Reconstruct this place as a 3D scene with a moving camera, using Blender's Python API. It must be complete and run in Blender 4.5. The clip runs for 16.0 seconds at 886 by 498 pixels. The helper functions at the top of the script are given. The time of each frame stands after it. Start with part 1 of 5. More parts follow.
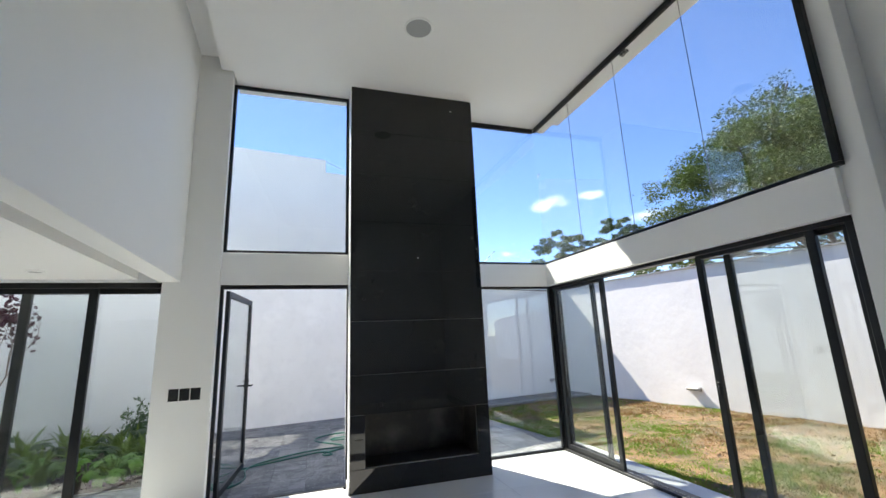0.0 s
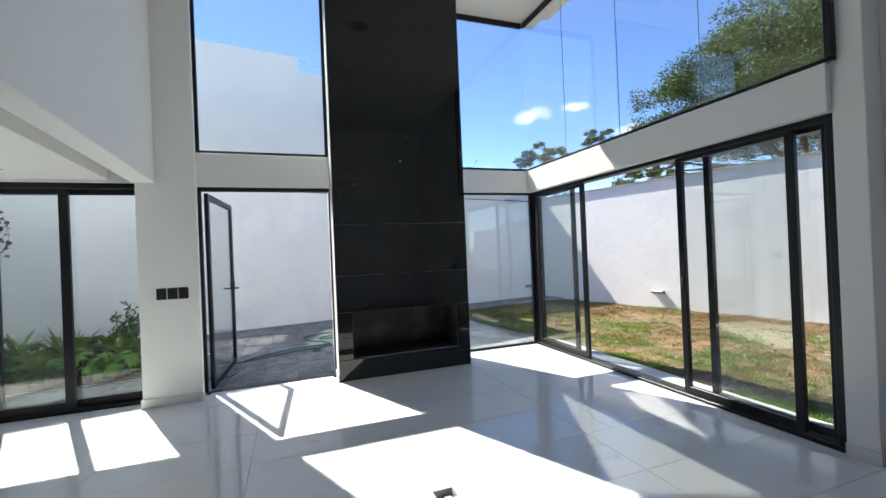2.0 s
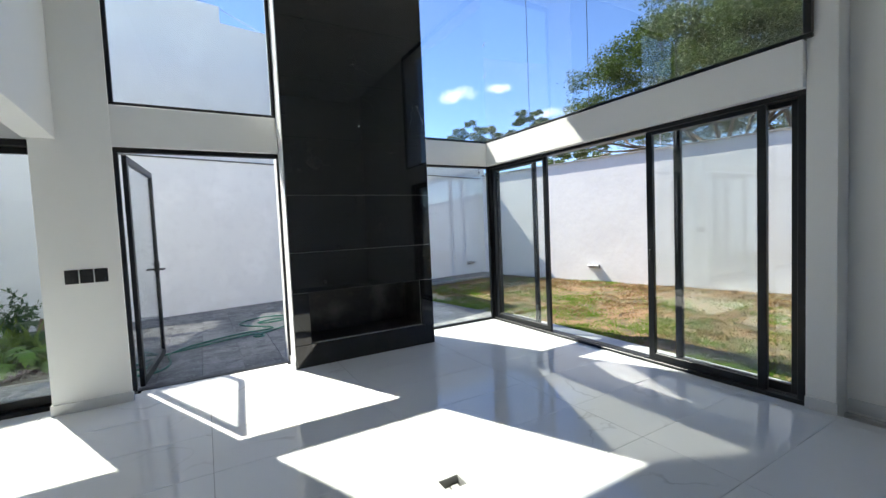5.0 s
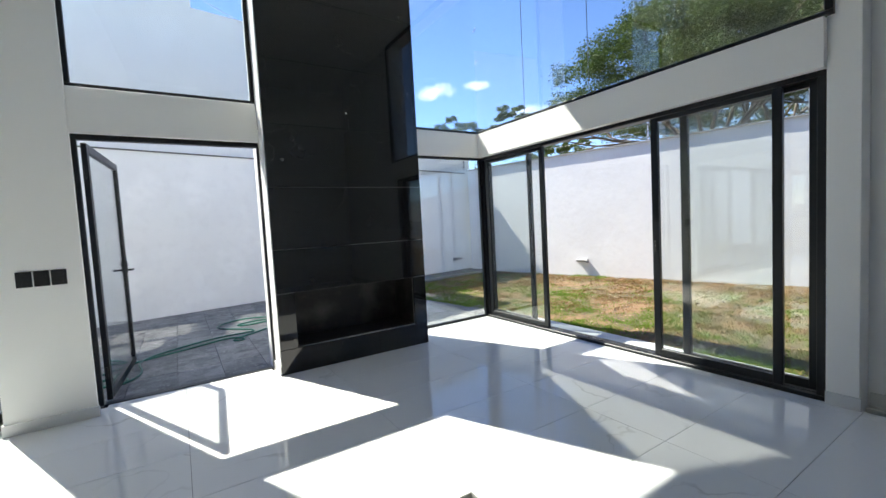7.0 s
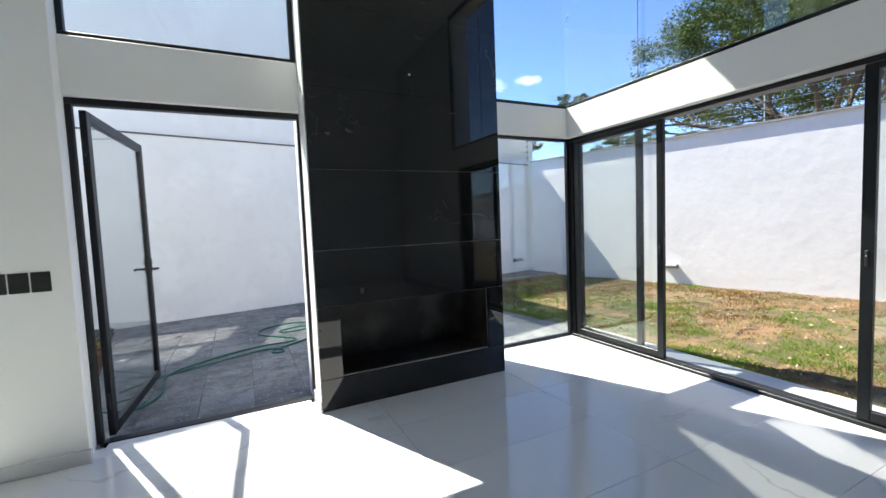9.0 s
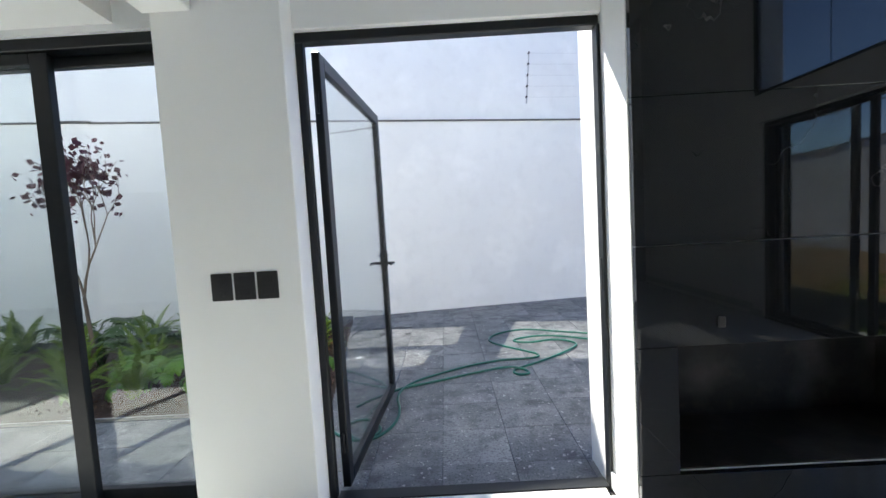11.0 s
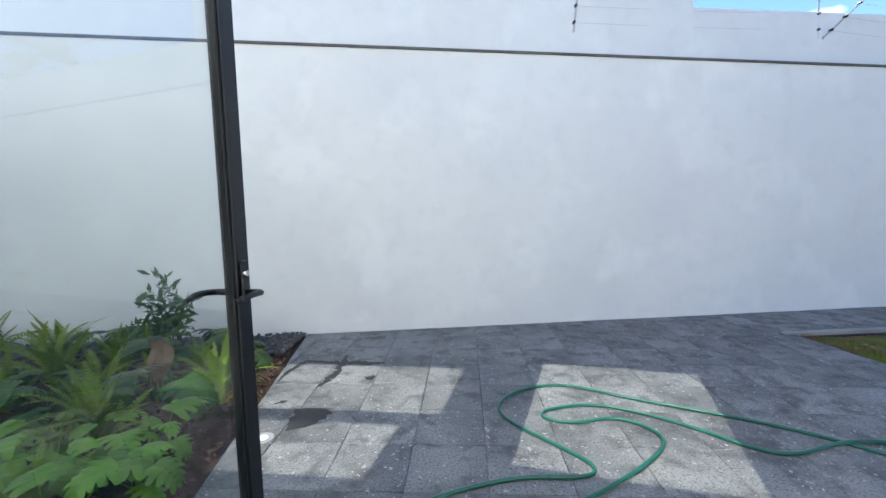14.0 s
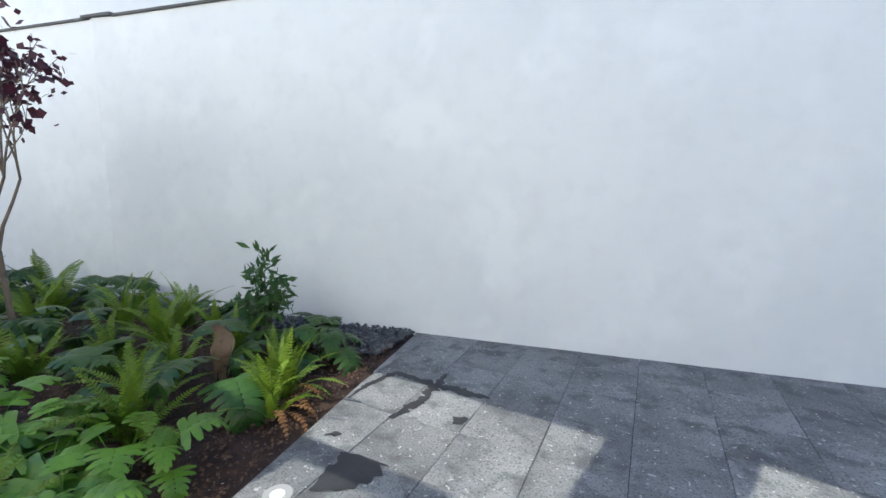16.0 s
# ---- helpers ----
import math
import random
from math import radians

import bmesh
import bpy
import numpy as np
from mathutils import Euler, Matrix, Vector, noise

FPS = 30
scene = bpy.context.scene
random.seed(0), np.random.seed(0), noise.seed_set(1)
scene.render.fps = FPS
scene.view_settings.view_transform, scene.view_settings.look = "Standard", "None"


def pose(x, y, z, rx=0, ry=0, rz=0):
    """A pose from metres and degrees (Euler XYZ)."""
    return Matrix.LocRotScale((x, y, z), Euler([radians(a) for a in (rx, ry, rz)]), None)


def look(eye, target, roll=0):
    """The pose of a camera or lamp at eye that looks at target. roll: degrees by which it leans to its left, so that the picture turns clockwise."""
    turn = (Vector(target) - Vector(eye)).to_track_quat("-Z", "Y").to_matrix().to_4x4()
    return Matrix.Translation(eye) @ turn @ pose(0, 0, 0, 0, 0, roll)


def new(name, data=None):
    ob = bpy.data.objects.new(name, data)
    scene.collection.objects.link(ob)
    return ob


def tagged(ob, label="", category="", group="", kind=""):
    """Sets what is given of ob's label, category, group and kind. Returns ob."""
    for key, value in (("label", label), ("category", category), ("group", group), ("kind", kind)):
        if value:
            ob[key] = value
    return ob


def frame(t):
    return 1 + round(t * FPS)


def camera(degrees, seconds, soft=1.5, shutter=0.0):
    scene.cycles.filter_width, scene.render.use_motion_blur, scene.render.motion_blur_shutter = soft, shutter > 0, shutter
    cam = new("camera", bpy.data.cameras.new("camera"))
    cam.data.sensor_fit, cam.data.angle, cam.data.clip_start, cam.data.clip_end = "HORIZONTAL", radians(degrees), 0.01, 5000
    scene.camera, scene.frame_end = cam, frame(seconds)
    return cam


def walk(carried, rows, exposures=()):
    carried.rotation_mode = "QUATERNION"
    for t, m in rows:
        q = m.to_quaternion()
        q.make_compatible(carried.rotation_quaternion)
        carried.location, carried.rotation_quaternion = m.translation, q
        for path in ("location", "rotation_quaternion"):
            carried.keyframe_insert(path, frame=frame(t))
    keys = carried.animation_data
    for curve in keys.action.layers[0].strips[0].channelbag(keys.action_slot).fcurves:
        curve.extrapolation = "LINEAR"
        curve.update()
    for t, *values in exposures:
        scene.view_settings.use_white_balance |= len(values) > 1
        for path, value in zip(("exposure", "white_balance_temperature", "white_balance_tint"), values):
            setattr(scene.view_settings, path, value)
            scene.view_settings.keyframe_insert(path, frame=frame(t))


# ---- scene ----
cam = camera(93.6, 16.0)
PATH = [
    (0, (0.197, 0.335, 1.569), (0.787, 2.2, 1.987), -2.4),
    (0.5, (0.173, 0.336, 1.549), (0.795, 2.219, 1.806), -1.8),
    (1, (0.167, 0.325, 1.5), (0.833, 2.205, 1.646), -1.7),
    (1.5, (0.161, 0.323, 1.465), (0.855, 2.197, 1.529), -2.0),
    (2, (0.159, 0.34, 1.447), (0.837, 2.221, 1.454), -2.4),
    (2.5, (0.151, 0.334, 1.455), (0.766, 2.237, 1.42), -2.7),
    (3, (0.055, 0.409, 1.435), (0.568, 2.341, 1.378), -2.8),
    (3.5, (-0.009, 0.576, 1.412), (0.428, 2.527, 1.351), -2.7),
    (4, (-0.064, 0.745, 1.414), (0.474, 2.67, 1.35), -2.6),
    (4.5, (-0.106, 0.778, 1.432), (0.678, 2.616, 1.349), -2.4),
    (4.7, (-0.124, 0.766, 1.424), (0.806, 2.534, 1.327), -2.3),
    (6.8, (-0.172, 0.952, 1.353), (0.924, 2.619, 1.225), -2.9),
    (7, (-0.143, 1.063, 1.375), (0.929, 2.747, 1.249), -3.1),
    (7.5, (-0.132, 1.335, 1.347), (0.992, 2.986, 1.236), -2.7),
    (8, (-0.071, 1.611, 1.371), (1.207, 3.144, 1.252), -3.1),
    (8.5, (0.06, 1.818, 1.37), (1.344, 3.348, 1.259), -3.0),
    (9, (0.129, 2.095, 1.377), (1.004, 3.888, 1.246), -2.3),
    (9.5, (0.026, 2.426, 1.348), (0.412, 4.384, 1.214), -2.7),
    (9.7, (-0.009, 2.558, 1.355), (0.208, 4.543, 1.229), -3.1),
    (11.8, (-0.184, 4.133, 1.344), (-0.214, 6.127, 1.191), -3.3),
    (12, (-0.172, 4.272, 1.353), (-0.177, 6.265, 1.191), -3.1),
    (12.5, (-0.153, 4.59, 1.338), (-0.111, 6.582, 1.165), -2.9),
    (13, (-0.091, 4.922, 1.335), (-0.047, 6.913, 1.152), -2.6),
    (13.5, (0.002, 5.251, 1.319), (0.009, 7.242, 1.125), -1.8),
    (14, (0.054, 5.556, 1.305), (-0.049, 7.542, 1.095), -0.9),
    (14.5, (-0.013, 5.933, 1.277), (-0.284, 7.902, 1.056), -0.1),
    (15, (0.001, 6.185, 1.255), (-0.475, 8.112, 1.013), 0.5),
    (15.5, (0.115, 6.469, 1.251), (-0.574, 8.328, 0.985), 0.6),
    (16, (0.169, 6.707, 1.225), (-0.719, 8.477, 0.94), 0.5),
]
walk(cam, [(t, look(eye, target, roll)) for t, eye, target, roll in PATH], exposures=[(0.0, 1.80, 6980, 8), (1.5, 1.63, 6820, 7), (7.0, 1.71, 6760, 6), (8.2, 1.79, 6760, 6), (9.0, 1.76, 6740, 6), (10.5, 1.84, 6650, 6), (12.0, 1.99, 6700, 6), (12.5, 1.75, 6650, 6), (13.0, 1.73, 6550, 5), (13.5, 1.65, 6550, 4), (14.0, 1.86, 6620, 3), (15.0, 1.83, 6620, 3), (16.0, 1.90, 6650, 3)])


# ---- world, sun ----
TO_SUN = Vector((-0.342, 0.743, 1.0)).normalized()
world = bpy.data.worlds.new("sky")
scene.world = world
world.use_nodes = True
wn, wl = world.node_tree.nodes, world.node_tree.links
wn.clear()
sky = wn.new("ShaderNodeTexSky")
sky.sky_type = 'NISHITA'
sky.sun_disc = False
sky.sun_elevation = math.asin(TO_SUN.z)
sky.sun_rotation = math.atan2(TO_SUN.x, TO_SUN.y)
sky.altitude = 2000.0
sky.air_density = 1.0
sky.dust_density = 0.1
sky.ozone_density = 3.0
back = wn.new("ShaderNodeBackground")
back.inputs["Strength"].default_value = 0.105
# two small fair-weather clouds low over the garden trees
geo = wn.new("ShaderNodeTexCoord")
puff = wn.new("ShaderNodeTexNoise")
puff.inputs["Scale"].default_value = 26.0
puff.inputs["Detail"].default_value = 9.0
wl.new(geo.outputs["Generated"], puff.inputs["Vector"])
total = None
for spot, size in (((0.516, 0.804, 0.293), 0.10), ((0.590, 0.749, 0.300), 0.062), ((0.44, 0.878, 0.188), 0.05), ((0.686, 0.687, 0.240), 0.08)):
    off = wn.new("ShaderNodeVectorMath")
    off.operation = 'SUBTRACT'
    wl.new(geo.outputs["Generated"], off.inputs[0])
    off.inputs[1].default_value = spot
    flat = wn.new("ShaderNodeVectorMath")
    flat.operation = 'MULTIPLY'
    wl.new(off.outputs[0], flat.inputs[0])
    flat.inputs[1].default_value = (0.9, 0.9, 2.9)
    ln = wn.new("ShaderNodeVectorMath")
    ln.operation = 'LENGTH'
    wl.new(flat.outputs[0], ln.inputs[0])
    ramp = wn.new("ShaderNodeMapRange")
    ramp.inputs["From Min"].default_value = size
    ramp.inputs["From Max"].default_value = 0.0
    wl.new(ln.outputs["Value"], ramp.inputs["Value"])
    if total is None:
        total = ramp.outputs[0]
    else:
        add = wn.new("ShaderNodeMath")
        add.operation = 'MAXIMUM'
        wl.new(total, add.inputs[0])
        wl.new(ramp.outputs[0], add.inputs[1])
        total = add.outputs[0]
mul = wn.new("ShaderNodeMath")
mul.operation = 'MULTIPLY'
wl.new(total, mul.inputs[0])
wl.new(puff.outputs["Fac"], mul.inputs[1])
edge = wn.new("ShaderNodeMapRange")
edge.inputs["From Min"].default_value = 0.27
edge.inputs["From Max"].default_value = 0.66
wl.new(mul.outputs[0], edge.inputs["Value"])
cloud = wn.new("ShaderNodeMix")
cloud.data_type = 'RGBA'
wl.new(edge.outputs[0], cloud.inputs["Factor"])
deep = wn.new("ShaderNodeHueSaturation")
deep.inputs["Saturation"].default_value = 1.12
deep.inputs["Hue"].default_value = 0.511
wl.new(sky.outputs[0], deep.inputs["Color"])
wl.new(deep.outputs[0], cloud.inputs["A"])
cloud.inputs["B"].default_value = (6.6, 6.9, 7.3, 1)
wl.new(cloud.outputs["Result"], back.inputs["Color"])
wout = wn.new("ShaderNodeOutputWorld")
wl.new(back.outputs[0], wout.inputs["Surface"])

sun = new("sun", bpy.data.lights.new("sun", 'SUN'))
sun.data.energy = 4.5
sun.data.angle = radians(0.53)
sun.data.color = (1.0, 0.96, 0.9)
sun.matrix_world = look((0, 0, 20), Vector((0, 0, 20)) - TO_SUN)


def mirrored_sun(name, lit, across, drop, flip, turn, share, back):
    """An added area lamp in place of sunlight off a pane: parallel light fitted to the lit patch, share tuned.
    lit: the middle of the lit floor; back: how far up the beam the lamp stands."""
    way = Vector((-TO_SUN.x * flip[0], -TO_SUN.y * flip[1], -TO_SUN.z))
    up = (Vector((0, 0, 1)) - way * way.z).normalized()
    side = way.cross(up)
    if side.x < 0:
        side = -side
    lamp = new(name, bpy.data.lights.new(name, 'AREA'))
    lamp.data.shape = 'RECTANGLE'
    lamp.data.size, lamp.data.size_y = across, drop
    lamp.data.spread = radians(1.0)
    lamp.data.color = sun.data.color
    lamp.data.energy = sun.data.energy * share * across * drop
    m = Matrix((side, up, side.cross(up))).transposed()
    if (m @ Vector((0, 0, -1))).dot(way) < 0:
        m = Matrix((-side, up, (-side).cross(up))).transposed()
    lamp.matrix_world = Matrix.Translation(Vector(lit) - way * back) @ m.to_4x4() @ Matrix.Rotation(radians(turn), 4, 'Z')
    return lamp


# added lamps stand in for the sun that the tall window and the two lights of the one beside it mirror down on to the
# patio, and the high garden glass back into the room
mirrored_sun("sun_off_tall_window", (1.064, 8.161, -0.03), 1.14, 1.13, (1, -1), 10, 0.32, 2.2)
mirrored_sun("sun_off_upper_light", (-0.88, 8.518, -0.03), 1.64, 0.60, (1, -1), 17, 0.30, 2.6)
mirrored_sun("sun_off_lower_light", (-0.85, 7.73, -0.03), 0.86, 0.40, (1, -1), 17, 0.30, 2.2)
mirrored_sun("sun_off_garden_glass", (2.62, 2.86, 0), 0.85, 1.30, (-1, 1), 0, 0.26, 5.489)

# ---- materials ----
def material(name, base, rough=0.6, metal=0.0, spots=(), bump=0.0, bump_scale=40.0, spec=0.5, rough_var=0.0, coat=0.0, shift=False):
    """spots: (noise scale, detail, low, high, colour, strength) layers mixed over the base."""
    m = bpy.data.materials.new(name)
    m.use_nodes = True
    n, l = m.node_tree.nodes, m.node_tree.links
    b = n["Principled BSDF"]
    b.inputs["Roughness"].default_value = rough
    b.inputs["Metallic"].default_value = metal
    b.inputs["Specular IOR Level"].default_value = spec
    b.inputs["Coat Weight"].default_value = coat
    tc = n.new("ShaderNodeTexCoord")
    where = tc.outputs["Object"]
    if shift:   # another stretch of the pattern on each piece
        info = n.new("ShaderNodeObjectInfo")
        far = n.new("ShaderNodeVectorMath")
        far.operation = 'SCALE'
        far.inputs[0].default_value = (61.0, 43.0, 29.0)
        l.new(info.outputs["Random"], far.inputs["Scale"])
        plus = n.new("ShaderNodeVectorMath")
        l.new(where, plus.inputs[0])
        l.new(far.outputs[0], plus.inputs[1])
        where = plus.outputs[0]
    col = None
    for scale, detail, low, high, colour, strength in spots:
        tex = n.new("ShaderNodeTexNoise")
        tex.inputs["Scale"].default_value = scale
        tex.inputs["Detail"].default_value = detail
        l.new(where, tex.inputs["Vector"])
        rng = n.new("ShaderNodeMapRange")
        rng.inputs["From Min"].default_value, rng.inputs["From Max"].default_value = low, high
        rng.inputs["To Max"].default_value = strength
        l.new(tex.outputs["Fac"], rng.inputs["Value"])
        mix = n.new("ShaderNodeMix")
        mix.data_type = 'RGBA'
        l.new(rng.outputs[0], mix.inputs["Factor"])
        if col is None:
            mix.inputs["A"].default_value = (*base, 1)
        else:
            l.new(col, mix.inputs["A"])
        mix.inputs["B"].default_value = (*colour, 1)
        col = mix.outputs["Result"]
    if col is None:
        b.inputs["Base Color"].default_value = (*base, 1)
    else:
        l.new(col, b.inputs["Base Color"])
    if rough_var:
        tex = n.new("ShaderNodeTexNoise")
        tex.inputs["Scale"].default_value = 9.0
        tex.inputs["Detail"].default_value = 5.0
        l.new(where, tex.inputs["Vector"])
        rng = n.new("ShaderNodeMapRange")
        rng.inputs["From Min"].default_value, rng.inputs["From Max"].default_value = 0.3, 0.7
        rng.inputs["To Min"].default_value, rng.inputs["To Max"].default_value = rough, rough + rough_var
        l.new(tex.outputs["Fac"], rng.inputs["Value"])
        l.new(rng.outputs[0], b.inputs["Roughness"])
    if bump:
        tex = n.new("ShaderNodeTexNoise")
        tex.inputs["Scale"].default_value = bump_scale
        tex.inputs["Detail"].default_value = 6.0
        l.new(where, tex.inputs["Vector"])
        bp = n.new("ShaderNodeBump")
        bp.inputs["Strength"].default_value = bump
        bp.inputs["Distance"].default_value = 0.01
        l.new(tex.outputs["Fac"], bp.inputs["Height"])
        l.new(bp.outputs[0], b.inputs["Normal"])
    return m


def vary_by_object(m, spread=0.25):
    """Lightens or darkens each object of this material a little."""
    n, l = m.node_tree.nodes, m.node_tree.links
    b = n["Principled BSDF"]
    info = n.new("ShaderNodeObjectInfo")
    rng = n.new("ShaderNodeMapRange")
    rng.inputs["To Min"].default_value, rng.inputs["To Max"].default_value = 1 - spread, 1 + spread
    l.new(info.outputs["Random"], rng.inputs["Value"])
    hsv = n.new("ShaderNodeHueSaturation")
    l.new(rng.outputs[0], hsv.inputs["Value"])
    if b.inputs["Base Color"].links:
        l.new(b.inputs["Base Color"].links[0].from_socket, hsv.inputs["Color"])
    else:
        hsv.inputs["Color"].default_value = b.inputs["Base Color"].default_value
    l.new(hsv.outputs[0], b.inputs["Base Color"])
    return m


def translucent(m, share=0.35):
    """Lets a leaf glow a little when the light is behind it."""
    n, l = m.node_tree.nodes, m.node_tree.links
    b = n["Principled BSDF"]
    tr = n.new("ShaderNodeBsdfTranslucent")
    if b.inputs["Base Color"].links:
        l.new(b.inputs["Base Color"].links[0].from_socket, tr.inputs["Color"])
    else:
        tr.inputs["Color"].default_value = b.inputs["Base Color"].default_value
    mix = n.new("ShaderNodeMixShader")
    mix.inputs[0].default_value = share
    l.new(b.outputs[0], mix.inputs[1])
    l.new(tr.outputs[0], mix.inputs[2])
    l.new(mix.outputs[0], n["Material Output"].inputs["Surface"])
    return m


def veined(m, scale, colour, width, strength, warp=0.6, object_shift=True):
    """Thin wandering veins over a stone: where a warped noise crosses its middle value."""
    n, l = m.node_tree.nodes, m.node_tree.links
    b = n["Principled BSDF"]
    tc = n.new("ShaderNodeTexCoord")
    vec = tc.outputs["Object"]
    if object_shift:
        info = n.new("ShaderNodeObjectInfo")
        sc = n.new("ShaderNodeMath")
        sc.operation = 'MULTIPLY'
        sc.inputs[1].default_value = 37.0
        l.new(info.outputs["Random"], sc.inputs[0])
        ad = n.new("ShaderNodeVectorMath")
        l.new(vec, ad.inputs[0])
        l.new(sc.outputs[0], ad.inputs[1])
        vec = ad.outputs[0]
    tex = n.new("ShaderNodeTexNoise")
    tex.inputs["Scale"].default_value = scale
    tex.inputs["Detail"].default_value = 5.0
    tex.inputs["Distortion"].default_value = warp
    l.new(vec, tex.inputs["Vector"])
    sub = n.new("ShaderNodeMath")
    sub.operation = 'SUBTRACT'
    sub.inputs[1].default_value = 0.5
    l.new(tex.outputs["Fac"], sub.inputs[0])
    ab = n.new("ShaderNodeMath")
    ab.operation = 'ABSOLUTE'
    l.new(sub.outputs[0], ab.inputs[0])
    rng = n.new("ShaderNodeMapRange")
    rng.inputs["From Min"].default_value, rng.inputs["From Max"].default_value = width, 0.0
    l.new(ab.outputs[0], rng.inputs["Value"])
    patch = n.new("ShaderNodeTexNoise")
    patch.inputs["Scale"].default_value = scale * 1.7
    l.new(vec, patch.inputs["Vector"])
    prng = n.new("ShaderNodeMapRange")
    prng.inputs["From Min"].default_value, prng.inputs["From Max"].default_value = 0.5, 0.68
    prng.inputs["To Max"].default_value = strength
    l.new(patch.outputs["Fac"], prng.inputs["Value"])
    mu = n.new("ShaderNodeMath")
    mu.operation = 'MULTIPLY'
    l.new(rng.outputs[0], mu.inputs[0])
    l.new(prng.outputs[0], mu.inputs[1])
    mix = n.new("ShaderNodeMix")
    mix.data_type = 'RGBA'
    l.new(mu.outputs[0], mix.inputs["Factor"])
    if b.inputs["Base Color"].links:
        l.new(b.inputs["Base Color"].links[0].from_socket, mix.inputs["A"])
    else:
        mix.inputs["A"].default_value = b.inputs["Base Color"].default_value
    mix.inputs["B"].default_value = (*colour, 1)
    l.new(mix.outputs["Result"], b.inputs["Base Color"])
    return m


def glass_material(name, tint):
    m = bpy.data.materials.new(name)
    m.use_nodes = True
    n, l = m.node_tree.nodes, m.node_tree.links
    n.clear()
    clear = n.new("ShaderNodeBsdfTransparent")
    clear.inputs["Color"].default_value = (*tint, 1)
    gloss = n.new("ShaderNodeBsdfGlossy")
    gloss.inputs["Roughness"].default_value = 0.0
    # Schlick's curve, the same from both sides of the pane
    lw = n.new("ShaderNodeLayerWeight")
    lw.inputs["Blend"].default_value = 0.5
    pw = n.new("ShaderNodeMath")
    pw.operation = 'POWER'
    pw.inputs[1].default_value = 5.0
    l.new(lw.outputs["Facing"], pw.inputs[0])
    fr = n.new("ShaderNodeMath")
    fr.operation = 'MULTIPLY_ADD'
    fr.inputs[1].default_value, fr.inputs[2].default_value = 0.935, 0.065
    l.new(pw.outputs[0], fr.inputs[0])
    mix = n.new("ShaderNodeMixShader")
    l.new(fr.outputs[0], mix.inputs[0])
    l.new(clear.outputs[0], mix.inputs[1])
    l.new(gloss.outputs[0], mix.inputs[2])
    out = n.new("ShaderNodeOutputMaterial")
    l.new(mix.outputs[0], out.inputs["Surface"])
    return m


PAINT = material("interior_white_paint", (0.885, 0.885, 0.87), 0.5, spots=((1.3, 4, 0.35, 0.75, (0.86, 0.86, 0.845), 0.6),), bump=0.04, bump_scale=160)
CEIL = material("ceiling_white_paint", (0.87, 0.87, 0.86), 0.7, spots=((0.9, 3, 0.35, 0.75, (0.84, 0.84, 0.83), 0.5),))
STUCCO = material("white_stucco", (0.84, 0.845, 0.85), 0.85, spots=((0.7, 5, 0.4, 0.75, (0.76, 0.77, 0.785), 0.8), (1.6, 3, 0.52, 0.66, (0.875, 0.88, 0.885), 0.9), (6.0, 6, 0.5, 0.8, (0.72, 0.72, 0.73), 0.4)), bump=0.25, bump_scale=7.0)
ROUGH_STUCCO = material("wavy_white_stucco", (0.85, 0.845, 0.84), 0.85, spots=((0.9, 5, 0.4, 0.75, (0.73, 0.72, 0.72), 0.6), (9.0, 6, 0.5, 0.8, (0.76, 0.75, 0.74), 0.5)), bump=0.65, bump_scale=5.0)
TILE = veined(vary_by_object(material("polished_white_porcelain", (0.755, 0.765, 0.765), 0.045, spots=((1.1, 5, 0.4, 0.7, (0.71, 0.72, 0.73), 0.6),), spec=0.55, shift=True), 0.015), 0.9, (0.34, 0.33, 0.32), 0.008, 0.5, warp=0.25)
GROUT = material("grey_grout", (0.19, 0.19, 0.187), 0.8)
SKIRT = material("porcelain_skirting", (0.72, 0.73, 0.73), 0.12, spots=((2.0, 4, 0.45, 0.7, (0.66, 0.67, 0.68), 0.6),))
MARBLE = veined(material("polished_black_marble", (0.008, 0.0083, 0.009), 0.018, spots=((2.2, 6, 0.45, 0.75, (0.017, 0.017, 0.017), 0.8),), spec=0.5, rough_var=0.012), 1.3, (0.24, 0.23, 0.22), 0.0016, 0.5, warp=0.1)
JAMB = material("rough_white_jamb", (0.80, 0.80, 0.80), 0.85, spots=((3.0, 5, 0.42, 0.7, (0.66, 0.66, 0.67), 0.8),), bump=0.6, bump_scale=26.0)
SOOT = material("sooty_black_steel", (0.008, 0.008, 0.008), 0.5, spots=((3.2, 7, 0.48, 0.7, (0.075, 0.068, 0.066), 0.9), (14.0, 5, 0.55, 0.75, (0.05, 0.035, 0.03), 0.6)), bump=0.1)
ALU = material("black_aluminium", (0.005, 0.0065, 0.0085), 0.38, spots=((30.0, 3, 0.5, 0.8, (0.014, 0.014, 0.015), 0.5),), spec=0.35)
BLACK = material("black_plastic", (0.012, 0.0125, 0.014), 0.5)
CHROME = material("brushed_steel", (0.6, 0.6, 0.6), 0.25, metal=1.0)
GLASS = glass_material("clear_glass", (0.95, 0.972, 0.966))
PAVER = vary_by_object(material("dark_grey_stone_paver", (0.155, 0.160, 0.161), 0.6, spots=((1.7, 7, 0.42, 0.66, (0.28, 0.283, 0.28), 0.85), (7.0, 8, 0.5, 0.66, (0.075, 0.077, 0.082), 0.8), (38.0, 4, 0.64, 0.68, (0.48, 0.47, 0.45), 0.85), (90.0, 3, 0.5, 0.66, (0.06, 0.061, 0.065), 0.75), (75.0, 2, 0.70, 0.76, (0.42, 0.42, 0.41), 0.6)), bump=0.5, bump_scale=60, rough_var=0.25, shift=True), 0.10)
JOINT = material("dark_paver_joint", (0.04, 0.04, 0.042), 0.9)
